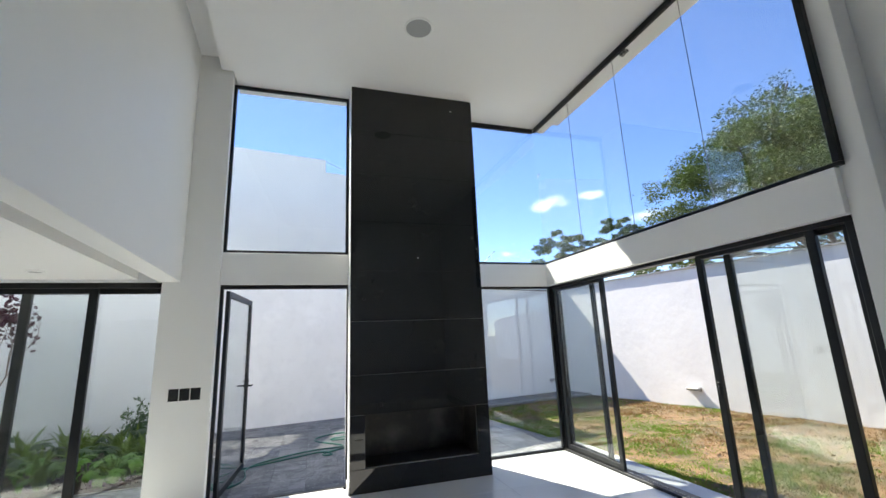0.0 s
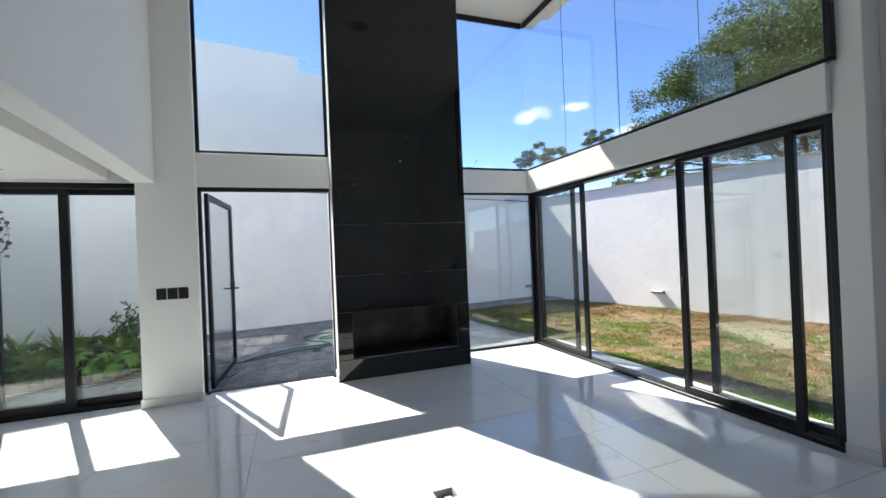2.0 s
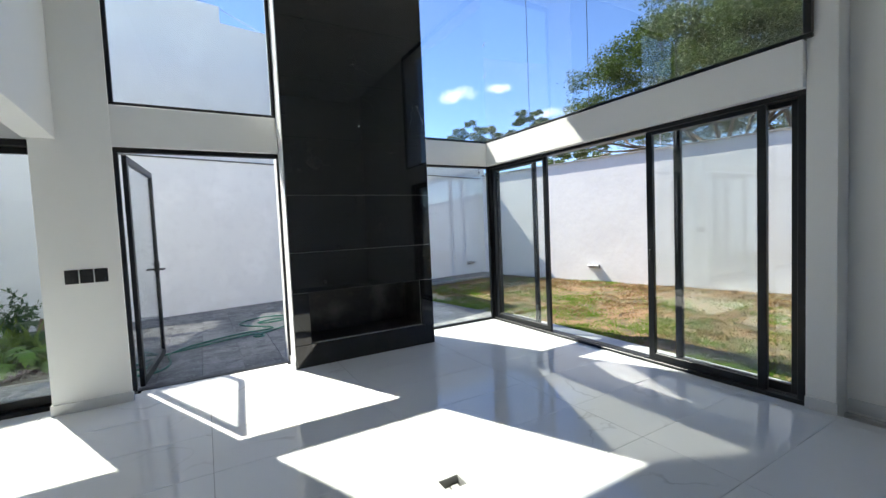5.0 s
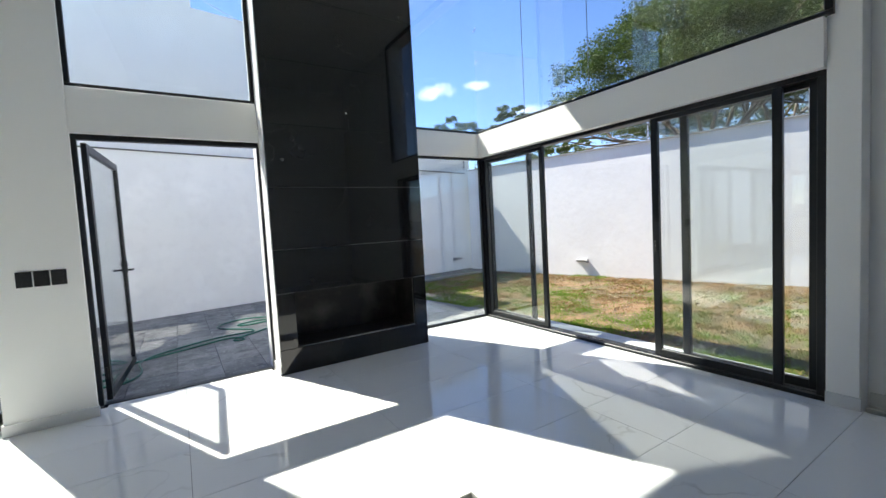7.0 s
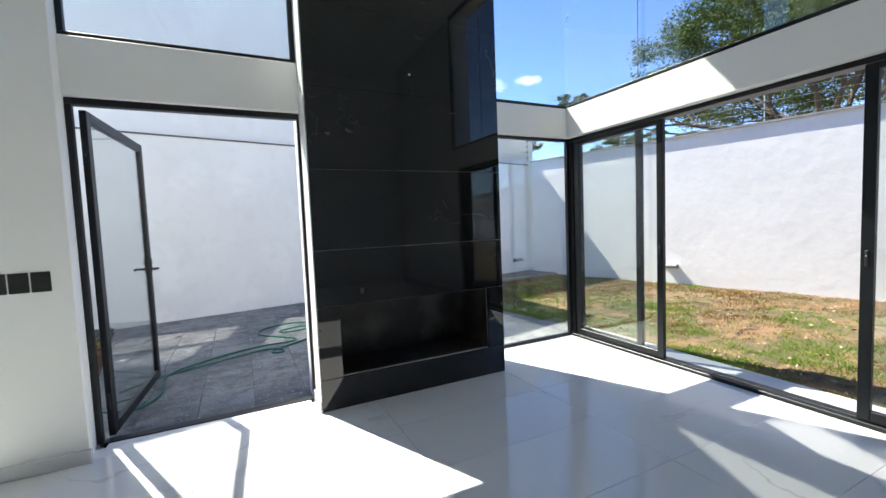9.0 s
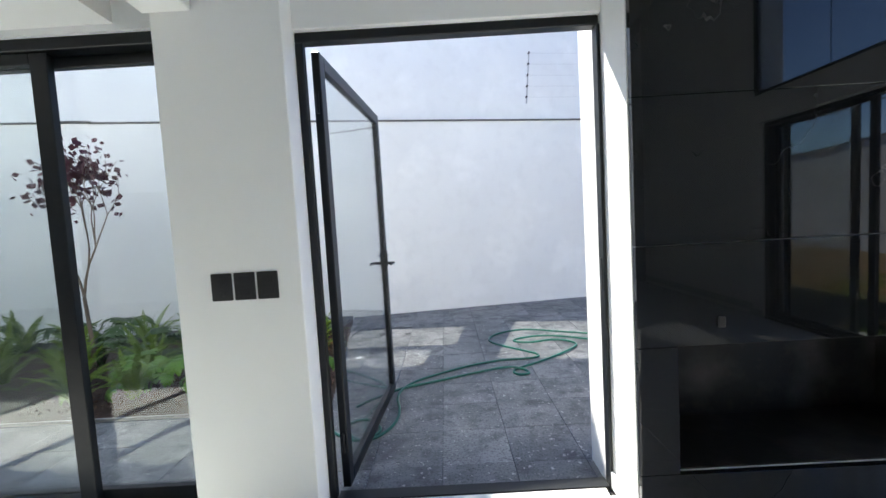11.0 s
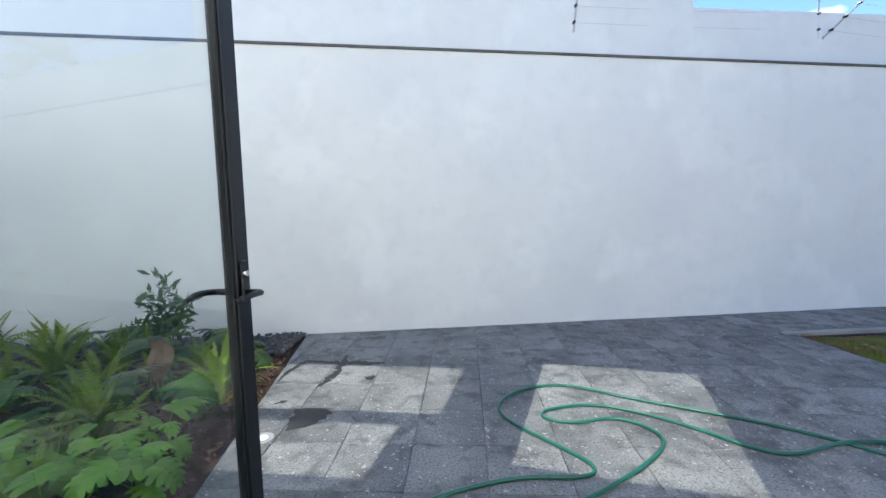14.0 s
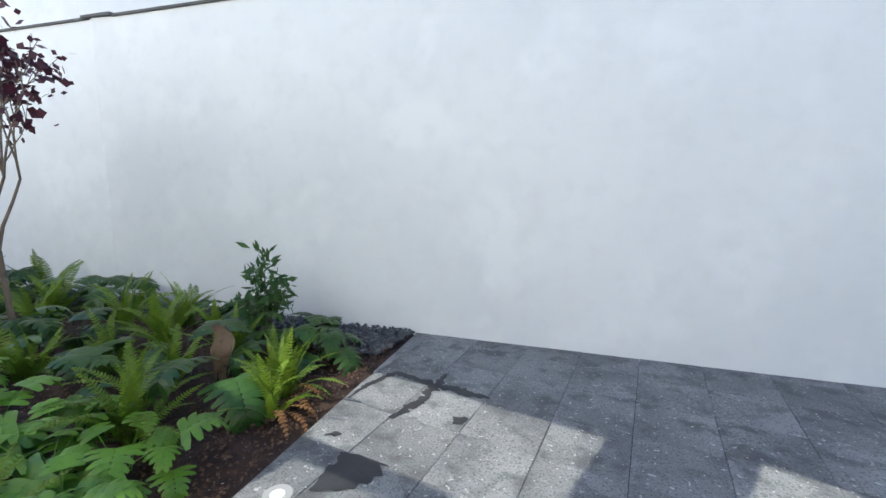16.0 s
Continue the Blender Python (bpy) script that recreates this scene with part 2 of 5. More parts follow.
SILLSTONE = material("pale_sill_stone", (0.55, 0.55, 0.54), 0.5, spots=((5.0, 5, 0.45, 0.7, (0.45, 0.45, 0.44), 0.6),), bump=0.1)
CONCRETE = material("grey_concrete", (0.33, 0.33, 0.32), 0.85, spots=((3.0, 6, 0.4, 0.7, (0.24, 0.24, 0.235), 0.7),), bump=0.3)
SOIL = material("damp_brown_soil", (0.036, 0.018, 0.011), 0.95, spots=((9.0, 6, 0.45, 0.7, (0.075, 0.042, 0.028), 0.8), (45.0, 3, 0.60, 0.68, (0.12, 0.07, 0.045), 0.7), (70.0, 2, 0.71, 0.74, (0.5, 0.47, 0.43), 0.8)), bump=1.0, bump_scale=30)
LAWN = material("patchy_lawn_soil", (0.10, 0.085, 0.035), 0.95, spots=((1.3, 9, 0.43, 0.57, (0.20, 0.12, 0.06), 0.95), (9.0, 7, 0.5, 0.64, (0.06, 0.045, 0.028), 0.85), (45.0, 3, 0.6, 0.7, (0.24, 0.18, 0.10), 0.5)), bump=1.0, bump_scale=40)
EARTH = material("dry_earth", (0.20, 0.16, 0.10), 0.95, spots=((0.2, 5, 0.4, 0.7, (0.12, 0.13, 0.06), 0.8),))
COPING = material("weathered_dark_coping", (0.10, 0.10, 0.10), 0.85, spots=((6.0, 5, 0.4, 0.7, (0.17, 0.17, 0.165), 0.7),))
LAMP_GREY = material("grey_metal_lamp", (0.45, 0.45, 0.46), 0.4, metal=0.7)
DIFFUSER = material("frosted_diffuser", (0.75, 0.75, 0.74), 0.5)
HOSE = material("green_rubber_hose", (0.010, 0.105, 0.075), 0.35, spots=((20.0, 3, 0.5, 0.7, (0.02, 0.15, 0.11), 0.5),))
STEEL = material("galvanised_steel", (0.55, 0.55, 0.56), 0.4, metal=0.8)


# ---- building blocks ----
def box(bm, x0, x1, y0, y1, z0, z1, skew=None):
    """A box; skew(x, y) may shift its corners."""
    vs = []
    for z in (z0, z1):
        for x, y in ((x0, y0), (x1, y0), (x1, y1), (x0, y1)):
            if skew:
                x, y = skew(x, y)
            vs.append(bm.verts.new((x, y, z)))
    for f in ((3, 2, 1, 0), (4, 5, 6, 7), (0, 1, 5, 4), (1, 2, 6, 5), (2, 3, 7, 6), (3, 0, 4, 7)):
        bm.faces.new([vs[i] for i in f])
    return vs


def finish(name, bm, mat, bevel=0.0, smooth=False):
    if bevel:
        bmesh.ops.bevel(bm, geom=bm.edges[:], offset=bevel, segments=1, affect='EDGES', clamp_overlap=True)
    me = bpy.data.meshes.new(name)
    bm.to_mesh(me)
    bm.free()
    me.materials.append(mat)
    if smooth:
        for p in me.polygons:
            p.use_smooth = True
    return new(name, me)


def boxes(name, mat, items, bevel=0.0, skew=None):
    bm = bmesh.new()
    for b in items:
        box(bm, *b, skew=skew)
    return finish(name, bm, mat, bevel)


def under(ob, parent, label=""):
    """Hangs ob, which was built where it stands, under parent."""
    ob.parent = parent
    ob.matrix_parent_inverse = Matrix.Translation(-Vector(parent.location))
    if label:
        ob["label"] = label
    return ob


def part(name, bm, mat, parent, label="", bevel=0.0, smooth=False):
    return under(finish(name, bm, mat, bevel, smooth), parent, label)


def box_part(name, mat, b, parent, label="", bevel=0.004):
    return under(boxes(name, mat, [b], bevel), parent, label)


def empty(name, at=(0, 0, 0)):
    ob = new(name)
    ob.location = at
    ob.empty_display_size = 0.1
    return ob


def tube(bm, p, q, r0, r1, sides=8, cap=True):
    p, q = Vector(p), Vector(q)
    d = (q - p).normalized()
    a = d.orthogonal().normalized()
    b = d.cross(a)
    rings = []
    for c, r in ((p, r0), (q, r1)):
        rings.append([bm.verts.new(c + r * (math.cos(t) * a + math.sin(t) * b)) for t in (2 * math.pi * i / sides for i in range(sides))])
    for i in range(sides):
        bm.faces.new((rings[0][i], rings[0][(i + 1) % sides], rings[1][(i + 1) % sides], rings[1][i]))
    if cap:
        bm.faces.new(rings[0][::-1])
        bm.faces.new(rings[1])


def pane(parent, b, name="pane"):
    return box_part(name, GLASS, b, parent, bevel=0)


# the upper wall on the living-room side and the coves beside it run a little out of square
def lean(x, y):
    return x + 0.055 * (5.3 - y), y


def lean_low(x, y):
    return (x + 0.066 * (5.3 - y), y) if x > -3 else (x, y)


# the plot's boundary runs askew to the house
def back_y(x):
    return 10.02 + 0.163 * x


def along_back(x, y):
    return x, y + 0.163 * x


def garden_x(y):
    return 7.75 + 0.238 * (8.6 - y)


def along_side(x, y):
    return x + 0.238 * (8.6 - y), y


# ---- the house: floor, walls, ceilings ----
ground = boxes("ground", EARTH, [(-2500, 2500, -2500, 2500, -0.4, -0.16)])
tagged(ground, "dry earth reaching to the horizon round the house", "ground", kind="structure")
floor = boxes("floor", GROUT, [(-9.2, 3.72, -1.2, 5.5, -0.3, -0.06), (2.2, 3.62, 5.5, 5.75, -0.3, -0.06), (-9.4, 3.7, 5.5, 5.6, -0.3, -0.062)])
tagged(floor, "polished white porcelain floor with faint grey veins", "floor", kind="structure")

wall_back = boxes("wall_back", PAINT, [
    (-1.30, -0.769, 5.26, 5.494, -0.1, 4.95),
    (-1.30, -0.80, 5.495, 5.57, -0.1, 4.95),
    (-0.80, 0.6, 5.495, 5.57, 2.25, 2.62),
    (-0.80, 0.6, 5.47, 5.495, 2.25, 2.62),
    (-0.80, 0.6, 5.495, 5.57, 4.765, 4.95),
    (2.2, 3.72, 5.70, 5.82, 2.25, 2.57),
    (2.2, 3.72, 5.70, 5.80, 4.765, 4.95),
], 0.004)
for v in wall_back.data.vertices:   # the door's reveal is splayed
    if -0.775 < v.co.x < -0.76 and 5.48 < v.co.y < 5.4955:
        v.co.x -= 0.031
tagged(wall_back, "white painted wall round the garden door", "wall", kind="structure")
wall_right = boxes("wall_right", PAINT, [
    (3.47, 3.72, 2.03, 5.70, 2.25, 2.57),
    (3.52, 3.76, 1.86, 2.03, -0.1, 4.95),
    (3.47, 3.72, 2.03, 5.70, 4.765, 4.95),
    (3.70, 3.90, -1.2, 1.86, -0.1, 4.95),
], 0.004)
tagged(wall_right, "white painted wall round the sliding garden doors", "wall", kind="structure")
# never in view; set close so that it throws more light back into the room
wall_rear = boxes("wall_rear", PAINT, [(-9.2, 3.8, -1.4, -1.2, -0.1, 4.95)])
tagged(wall_rear, "plain white wall closing the room", "wall", kind="structure")
wall_far_side = boxes("wall_far_side", PAINT, [(-9.4, -9.2, -1.4, 5.5, -0.1, 2.6)])
tagged(wall_far_side, "plain white wall closing the side room", "wall", kind="structure")
wall_upper = boxes("wall_upper", PAINT, [(-1.33, -1.13, -1.2, 5.26, 2.25, 4.95)], 0.004, skew=lambda x, y: lean(x, y) if x > -1.2 else lean_low(x, y))
tagged(wall_upper, "tall white wall above the opening to the side room", "wall", kind="structure")
wall_facade = boxes("wall_facade", STUCCO, [(-9.4, -1.30, 5.42, 5.58, 2.27, 5.2)])
tagged(wall_facade, "white outer wall above the sliding window", "wall", kind="structure")

ceiling = boxes("ceiling", CEIL, [(-0.90, 3.47, -1.2, 5.22, 4.765, 4.83)], skew=lambda x, y: lean(x, y) if x < 0 else (x, y))
tagged(ceiling, "smooth white ceiling with a shadow gap", "ceiling", kind="structure")
ceiling_ext = boxes("ceiling_end", CEIL, [(-0.77, 3.47, 5.22, 5.70, 4.767, 4.83)])
tagged(ceiling_ext, "white ceiling strip over the windows", "ceiling", kind="structure")
ceiling_top = boxes("ceiling_top", CEIL, [(-1.6, 3.8, -1.4, 5.9, 4.95, 5.2)])
tagged(ceiling_top, "white slab above the shadow gap", "ceiling", kind="structure")
ceiling_low = boxes("ceiling_low", CEIL, [(-9.4, -1.56, -1.4, 5.42, 2.30, 2.54)], skew=lean_low)
tagged(ceiling_low, "low white ceiling of the side room", "ceiling", kind="structure")
ceiling_cove = boxes("ceiling_cove", CEIL, [(-9.4, -1.332, -1.4, 5.42, 2.55, 2.7), (-1.555, -1.335, 4.72, 4.92, 2.44, 2.546)], skew=lean_low)
tagged(ceiling_cove, "white cove along the edge of the low ceiling", "ceiling", kind="structure")
roof = boxes("roof", STUCCO, [(3.73, 3.84, -1.4, 5.55, 4.79, 5.2)])
tagged(roof, "white eave of the flat roof over the garden glass", "roof", kind="structure")


# ---- fireplace ----
def make_fireplace():
    fp = empty("fireplace", (1.41, 5.5, 0))
    core = boxes("core", PAINT, [
        (0.6, 0.767, 5.232, 5.70, 0, 0.78), (2.07, 2.2, 5.232, 5.70, 0, 0.78),
        (0.767, 2.07, 5.232, 5.70, 0, 0.24), (0.6, 2.2, 5.232, 5.70, 0.78, 4.95)])
    under(core, fp, "white plastered chimney breast")
    box_part("outer_face", JAMB, (0.742, 2.202, 5.703, 5.786, -0.1, 5.2), fp, "rough white stucco outer face", bevel=0.004)
    box_part("outer_jamb", JAMB, (0.597, 0.74, 5.56, 5.79, -0.1, 5.2), fp, "rough white stucco jamb", bevel=0.004)
    rows = [0.782, 1.20, 1.79, 2.38, 2.98, 3.58, 4.16, 4.764]
    for z0, z1 in zip(rows, rows[1:]):
        s = boxes("panel", MARBLE, [(0.604, 2.224, 5.2, 5.230, z0 + 0.0012, z1 - 0.0012)], 0.0012)
        under(s, fp)
    for b in ((0.604, 0.767, 0.24, 0.78), (2.07, 2.224, 0.24, 0.78), (0.604, 1.62, 0.0, 0.238), (1.6225, 2.224, 0.0, 0.238)):
        s = boxes("panel", MARBLE, [(b[0], b[1], 5.2, 5.230, b[2] + 0.001, b[3] - 0.001)], 0.0012)
        under(s, fp)
    for b in ((0.768, 0.774, 5.232, 5.69, 0.242, 0.778), (2.063, 2.069, 5.232, 5.69, 0.242, 0.778), (0.774, 2.063, 5.232, 5.69, 0.242, 0.249),
              (0.774, 2.063, 5.232, 5.69, 0.771, 0.778), (0.774, 2.063, 5.683, 5.69, 0.249, 0.771)):
        box_part("firebox_plate", SOOT, b, fp, "sooty black steel plate", bevel=0)
    for x, z in ((1.92, 4.58), (1.41, 2.54)):
        bm = bmesh.new()
        tube(bm, (x, 5.2, z), (x, 5.198, z), 0.009, 0.007, 9)
        part("plaster_fleck", bm, SKIRT, fp, "fleck of white plaster")
    sock = boxes("gas_key", SOOT, [(0.928, 0.957, 5.190, 5.2, 0.855, 0.90)], 0.003)
    under(sock, fp, "small black key plate")
    return tagged(fp, "tall black polished marble fireplace reaching the ceiling", "fireplace")


make_fireplace()


# ---- windows and doors in the walls ----
def frame_bars(name, parent, x0, x1, y0, y1, z0, z1, w, along="x"):
    """Four bars round an opening; along: the axis in which it is wide."""
    if along == "x":
        items = [(x0, x1, y0, y1, z0, z0 + w), (x0, x1, y0, y1, z1 - w, z1), (x0, x0 + w, y0, y1, z0 + w, z1 - w), (x1 - w, x1, y0, y1, z0 + w, z1 - w)]
    else:
        items = [(x0, x1, y0, y1, z0, z0 + w), (x0, x1, y0, y1, z1 - w, z1), (x0, x1, y0, y0 + w, z0 + w, z1 - w), (x0, x1, y1 - w, y1, z0 + w, z1 - w)]
    for b in items:
        box_part(name, ALU, b, parent, bevel=0.003)


w1 = empty("window_1")
frame_bars("frame_bar", w1, -0.80, 0.598, 5.50, 5.545, 2.62, 4.764, 0.034)
pane(w1, (-0.766, 0.564, 5.518, 5.526, 2.654, 4.73))
tagged(w1, "tall fixed window in a thin black frame above the door", "window", kind="structure")

w2 = empty("window_2")
for b in ((2.2, 3.47, 5.70, 5.74, 2.572, 2.60), (2.2, 3.47, 5.70, 5.74, 4.69, 4.764), (2.2, 2.228, 5.70, 5.74, 2.60, 4.69)):
    box_part("frame_bar", ALU, b, w2)
pane(w2, (2.228, 3.483, 5.716, 5.724, 2.6, 4.69))
tagged(w2, "fixed glass pane meeting the garden glass at a bare corner", "window", kind="structure")

w3 = empty("window_3")
box_part("frame_bar", ALU, (3.47, 3.51, 1.985, 5.70, 2.572, 2.60), w3)
box_part("frame_bar", ALU, (3.47, 3.51, 1.985, 5.70, 4.69, 4.764), w3)
box_part("frame_bar", ALU, (3.46, 3.51, 1.985, 2.03, 2.60, 4.69), w3)
joints = [2.03, 2.91, 3.855, 4.78, 5.712]
for y0, y1 in zip(joints, joints[1:]):
    pane(w3, (3.484, 3.492, y0 + 0.002, y1 - 0.002, 2.60, 4.69))
    if y0 > 2.1:
        box_part("silicone_joint", GROUT, (3.485, 3.491, y0 - 0.002, y0 + 0.002, 2.60, 4.69), w3, bevel=0)
for z in (3.52, 3.95):
    bm = bmesh.new()
    last = None
    for k in range(7):
        a = k / 6
        q = Vector((3.478 - 0.002 * k, 5.70 - 0.07 * a, z + 0.03 * a * a - 0.012 * math.sin(3.1 * a)))
        if last:
            tube(bm, last, q, 0.0045, 0.0045, 5)
        last = q
    part("tape_mark", bm, SKIRT, w3, "scrap of white tape on the glass")
box_part("sensor", BLACK, (3.50, 3.55, 3.64, 3.74, 4.655, 4.69), w3, "small dark sensor under the frame")
tagged(w3, "high garden window of butt-jointed glass panes", "window", kind="structure")

w4 = empty("window_4")
frame_bars("frame_bar", w4, 2.2, 3.545, 5.745, 5.79, 0.0, 2.25, 0.03)
pane(w4, (2.23, 3.515, 5.764, 5.772, 0.03, 2.22))
tagged(w4, "fixed corner pane in a thin black frame beside the fireplace", "window", kind="structure")

w5 = empty("window_5")
frame_bars("frame_bar", w5, -3.15, -1.36, 5.581, 5.61, 2.52, 4.75, 0.034)
box_part("transom", ALU, (-3.116, -1.394, 5.581, 5.61, 3.22, 3.40), w5)
pane(w5, (-3.116, -1.394, 5.586, 5.594, 2.554, 3.22))
pane(w5, (-3.116, -1.394, 5.586, 5.594, 3.40, 4.716))
tagged(w5, "upper window on the garden front of the house", "window", kind="structure")

# sliding doors to the garden: an outer frame, two fixed leaves outside, two sliding leaves inside
d1 = empty("door_1")
box_part("frame_bar", ALU, (3.54, 3.66, 2.03, 5.80, 2.212, 2.25), d1)
box_part("track", ALU, (3.53, 3.67, 2.03, 5.80, -0.01, 0.03), d1)
box_part("rail", CHROME, (3.575, 3.58, 2.09, 5.66, 0.03, 0.036), d1, "worn steel rail", bevel=0)
box_part("frame_bar", ALU, (3.54, 3.66, 2.03, 2.085, 0.03, 2.212), d1)
box_part("corner_post", ALU, (3.55, 3.66, 5.70, 5.80, 0.03, 2.212), d1)


def leaf(name, x, y0, y1, label, handle_y=None):
    lf = empty(name)
    lf.parent = d1
    lf["label"] = label
    s = 0.062
    for b in ((x - 0.02, x + 0.02, y0, y0 + s, 0.035, 2.21), (x - 0.02, x + 0.02, y1 - s, y1, 0.035, 2.21),
              (x - 0.02, x + 0.02, y0 + s, y1 - s, 0.035, 0.10), (x - 0.02, x + 0.02, y0 + s, y1 - s, 2.172, 2.21)):
        box_part("stile", ALU, b, lf, bevel=0.003)
    pane(lf, (x - 0.004, x + 0.004, y0 + s - 0.005, y1 - s + 0.005, 0.095, 2.177))
    if handle_y:
        box_part("latch", BLACK, (x - 0.028, x - 0.02, handle_y - 0.009, handle_y + 0.009, 1.0, 1.10), lf, "black recessed latch")
        box_part("keyhole", CHROME, (x - 0.031, x - 0.028, handle_y - 0.004, handle_y + 0.004, 1.06, 1.07), lf, "steel lock cylinder", bevel=0.001)


leaf("fixed_leaf", 3.635, 4.86, 5.70, "fixed glass leaf in a black frame")
leaf("fixed_leaf", 3.635, 2.085, 3.03, "fixed glass leaf in a black frame")
leaf("sliding_leaf", 3.575, 4.59, 5.68, "glass leaf slid open to the corner", 4.62)
leaf("sliding_leaf", 3.575, 2.28, 3.26, "glass leaf slid half open", 3.23)
tagged(d1, "wide black aluminium sliding glass doors, half open to the lawn", "sliding door", kind="structure")

# sliding window of the side room
d2 = empty("door_2")
box_part("frame_bar", ALU, (-9.2, -1.30, 5.44, 5.56, 2.215, 2.27), d2)
box_part("track", ALU, (-9.2, -1.30, 5.43, 5.57, -0.01, 0.035), d2)
box_part("frame_bar", ALU, (-1.322, -1.30, 5.44, 5.56, 0.035, 2.215), d2)


def side_leaf(y, x0, x1, last=0.08):
    lf = empty("leaf")
    lf.parent = d2
    s = 0.08
    for b in ((x0, x0 + s, y - 0.02, y + 0.02, 0.037, 2.213), (x1 - last, x1, y - 0.02, y + 0.02, 0.037, 2.213),
              (x0 + s, x1 - last, y - 0.02, y + 0.02, 0.037, 0.11), (x0 + s, x1 - last, y - 0.02, y + 0.02, 2.16, 2.213)):
        box_part("stile", ALU, b, lf, bevel=0.003)
    pane(lf, (x0 + s - 0.005, x1 - last + 0.005, y - 0.004, y + 0.004, 0.105, 2.165))


side_leaf(5.475, -3.21, -1.915)
side_leaf(5.53, -2.57, -1.322, 0.022)
side_leaf(5.53, -5.6, -4.4)
side_leaf(5.475, -5.58, -4.38)
# unseen far stretch of the glazing, added to let more daylight in
side_leaf(5.53, -7.9, -6.7)
side_leaf(5.475, -9.18, -7.86)
tagged(d2, "black aluminium sliding glass doors of the side room, partly open", "sliding door", kind="structure")

# the open glass door
d3 = empty("door_3")
box_part("frame_bar", ALU, (-0.80, 0.598, 5.50, 5.56, 2.205, 2.25), d3)
box_part("frame_bar", ALU, (-0.80, -0.765, 5.50, 5.545, 0.0, 2.205), d3)
box_part("frame_bar", ALU, (0.583, 0.598, 5.485, 5.55, 0.0, 2.205), d3)
box_part("strike_plate", BLACK, (0.580, 0.583, 5.505, 5.53, 0.98, 1.13), d3, "black strike plate", bevel=0.001)
box_part("threshold", ALU, (-0.765, 0.583, 5.49, 5.57, -0.06, 0.006), d3)
tagged(d3, "thin black aluminium door frame", "door frame", kind="structure")


def make_door():
    dr = empty("glass_door")
    W, s, th = 1.258, 0.07, 0.04
    # built along +y from the hinge
    for b in ((-th / 2, th / 2, 0, s, 0.012, 2.195), (-th / 2, th / 2, W - s, W, 0.012, 2.195),
              (-th / 2, th / 2, s, W - s, 0.012, 0.085), (-th / 2, th / 2, s, W - s, 2.125, 2.195)):
        box_part("stile", ALU, b, dr, bevel=0.004)
    for y in (s, W - s - 0.012):
        box_part("bead", ALU, (-0.014, 0.014, y, y + 0.012, 0.085, 2.125), dr, bevel=0.002)
    pane(dr, (-0.004, 0.004, s + 0.002, W - s - 0.002, 0.085, 2.125))
    for side in (-1, 1):
        box_part("lock_plate", BLACK, (min(side * 0.020, side * 0.028), max(side * 0.020, side * 0.028), W - 0.055, W - 0.02, 1.015, 1.145), dr, "black lock plate", bevel=0.003)
        bm = bmesh.new()
        tube(bm, (side * 0.03, W - 0.038, 1.045), (side * 0.075, W - 0.038, 1.045), 0.011, 0.010, 10)
        last = Vector((side * 0.075, W - 0.038, 1.045))
        for i in range(1, 7):
            a = i / 6
            q = Vector((side * (0.075 + 0.012 * math.sin(a * 3.1)), W - 0.038 - 0.125 * a, 1.045 + 0.006 * math.sin(a * 3.1)))
            tube(bm, last, q, 0.010 - 0.002 * (a - 1 / 6), 0.010 - 0.002 * a, 10, cap=i == 6)
            last = q
        part("lever", bm, BLACK, dr, "black lever handle", smooth=True)
        bm = bmesh.new()
        tube(bm, (side * 0.028, W - 0.038, 1.105), (side * 0.036, W - 0.038, 1.105), 0.011, 0.010, 12)
        part("cylinder", bm, CHROME, dr, "steel lock cylinder")
    for z in (0.25, 1.95):
        bm = bmesh.new()
        tube(bm, (0, -0.008, z - 0.05), (0, -0.008, z + 0.05), 0.008, 0.008, 10)
        part("hinge", bm, ALU, dr)
    dr.matrix_basis = pose(-0.733, 5.58, 0, 0, 0, -3.8)
    return tagged(dr, "black-framed glass door standing wide open to the patio", "door")


make_door()

# skirting
sk = boxes("baseboard", SKIRT, [
    (-1.31, -0.76, 5.245, 5.259, 0, 0.085), (-0.769, -0.758, 5.247, 5.27, 0, 0.085),
    (0.586, 0.599, 5.20, 5.49, 0, 0.085), (3.506, 3.519, 1.85, 2.03, 0, 0.085),
    (3.686, 3.699, -1.2, 1.847, 0, 0.085), (-1.314, -1.301, 5.26, 5.43, 0, 0.085)], 0.002)
tagged(sk, "white porcelain skirting along the walls", "skirting", kind="structure")


# ---- boundary walls and the neighbour's house ----
wall_garden = boxes("wall_boundary", STUCCO, [(-12.0, 7.4, 10.02, 10.22, -0.3, 2.85)], skew=along_back)
tagged(wall_garden, "white stuccoed boundary wall behind the patio", "wall", kind="structure")
cop = boxes("coping", COPING, [(-4.84, 7.2, 9.995, 10.23, 2.85, 2.872), (-12, -5.25, 9.995, 10.23, 2.85, 2.872), (-5.25, -4.84, 9.97, 10.23, 2.858, 2.882)], skew=along_back)
for ob in (wall_garden, cop):
    for v in ob.data.vertices:
        if v.co.z > 1:
            v.co.z += 0.02 - 0.012 * v.co.x
tagged(cop, "thin grey coping on the boundary wall", "coping", kind="structure")
pier = boxes("wall_pier", STUCCO, [(-5.2, -4.88, 10.005, 10.02, -0.3, 2.935)], skew=along_back)
for v in pier.data.vertices:   # its edges are rounded off
    if v.co.y < 10.012 + 0.163 * v.co.x:
        v.co.x += 0.07 if v.co.x < -5.04 else -0.07
tagged(pier, "white stuccoed pier of the boundary wall", "wall", kind="structure")
wall_side = boxes("wall_side", ROUGH_STUCCO, [(7.75, 7.95, -22.0, 11.0, -0.3, 2.84)], skew=along_side)
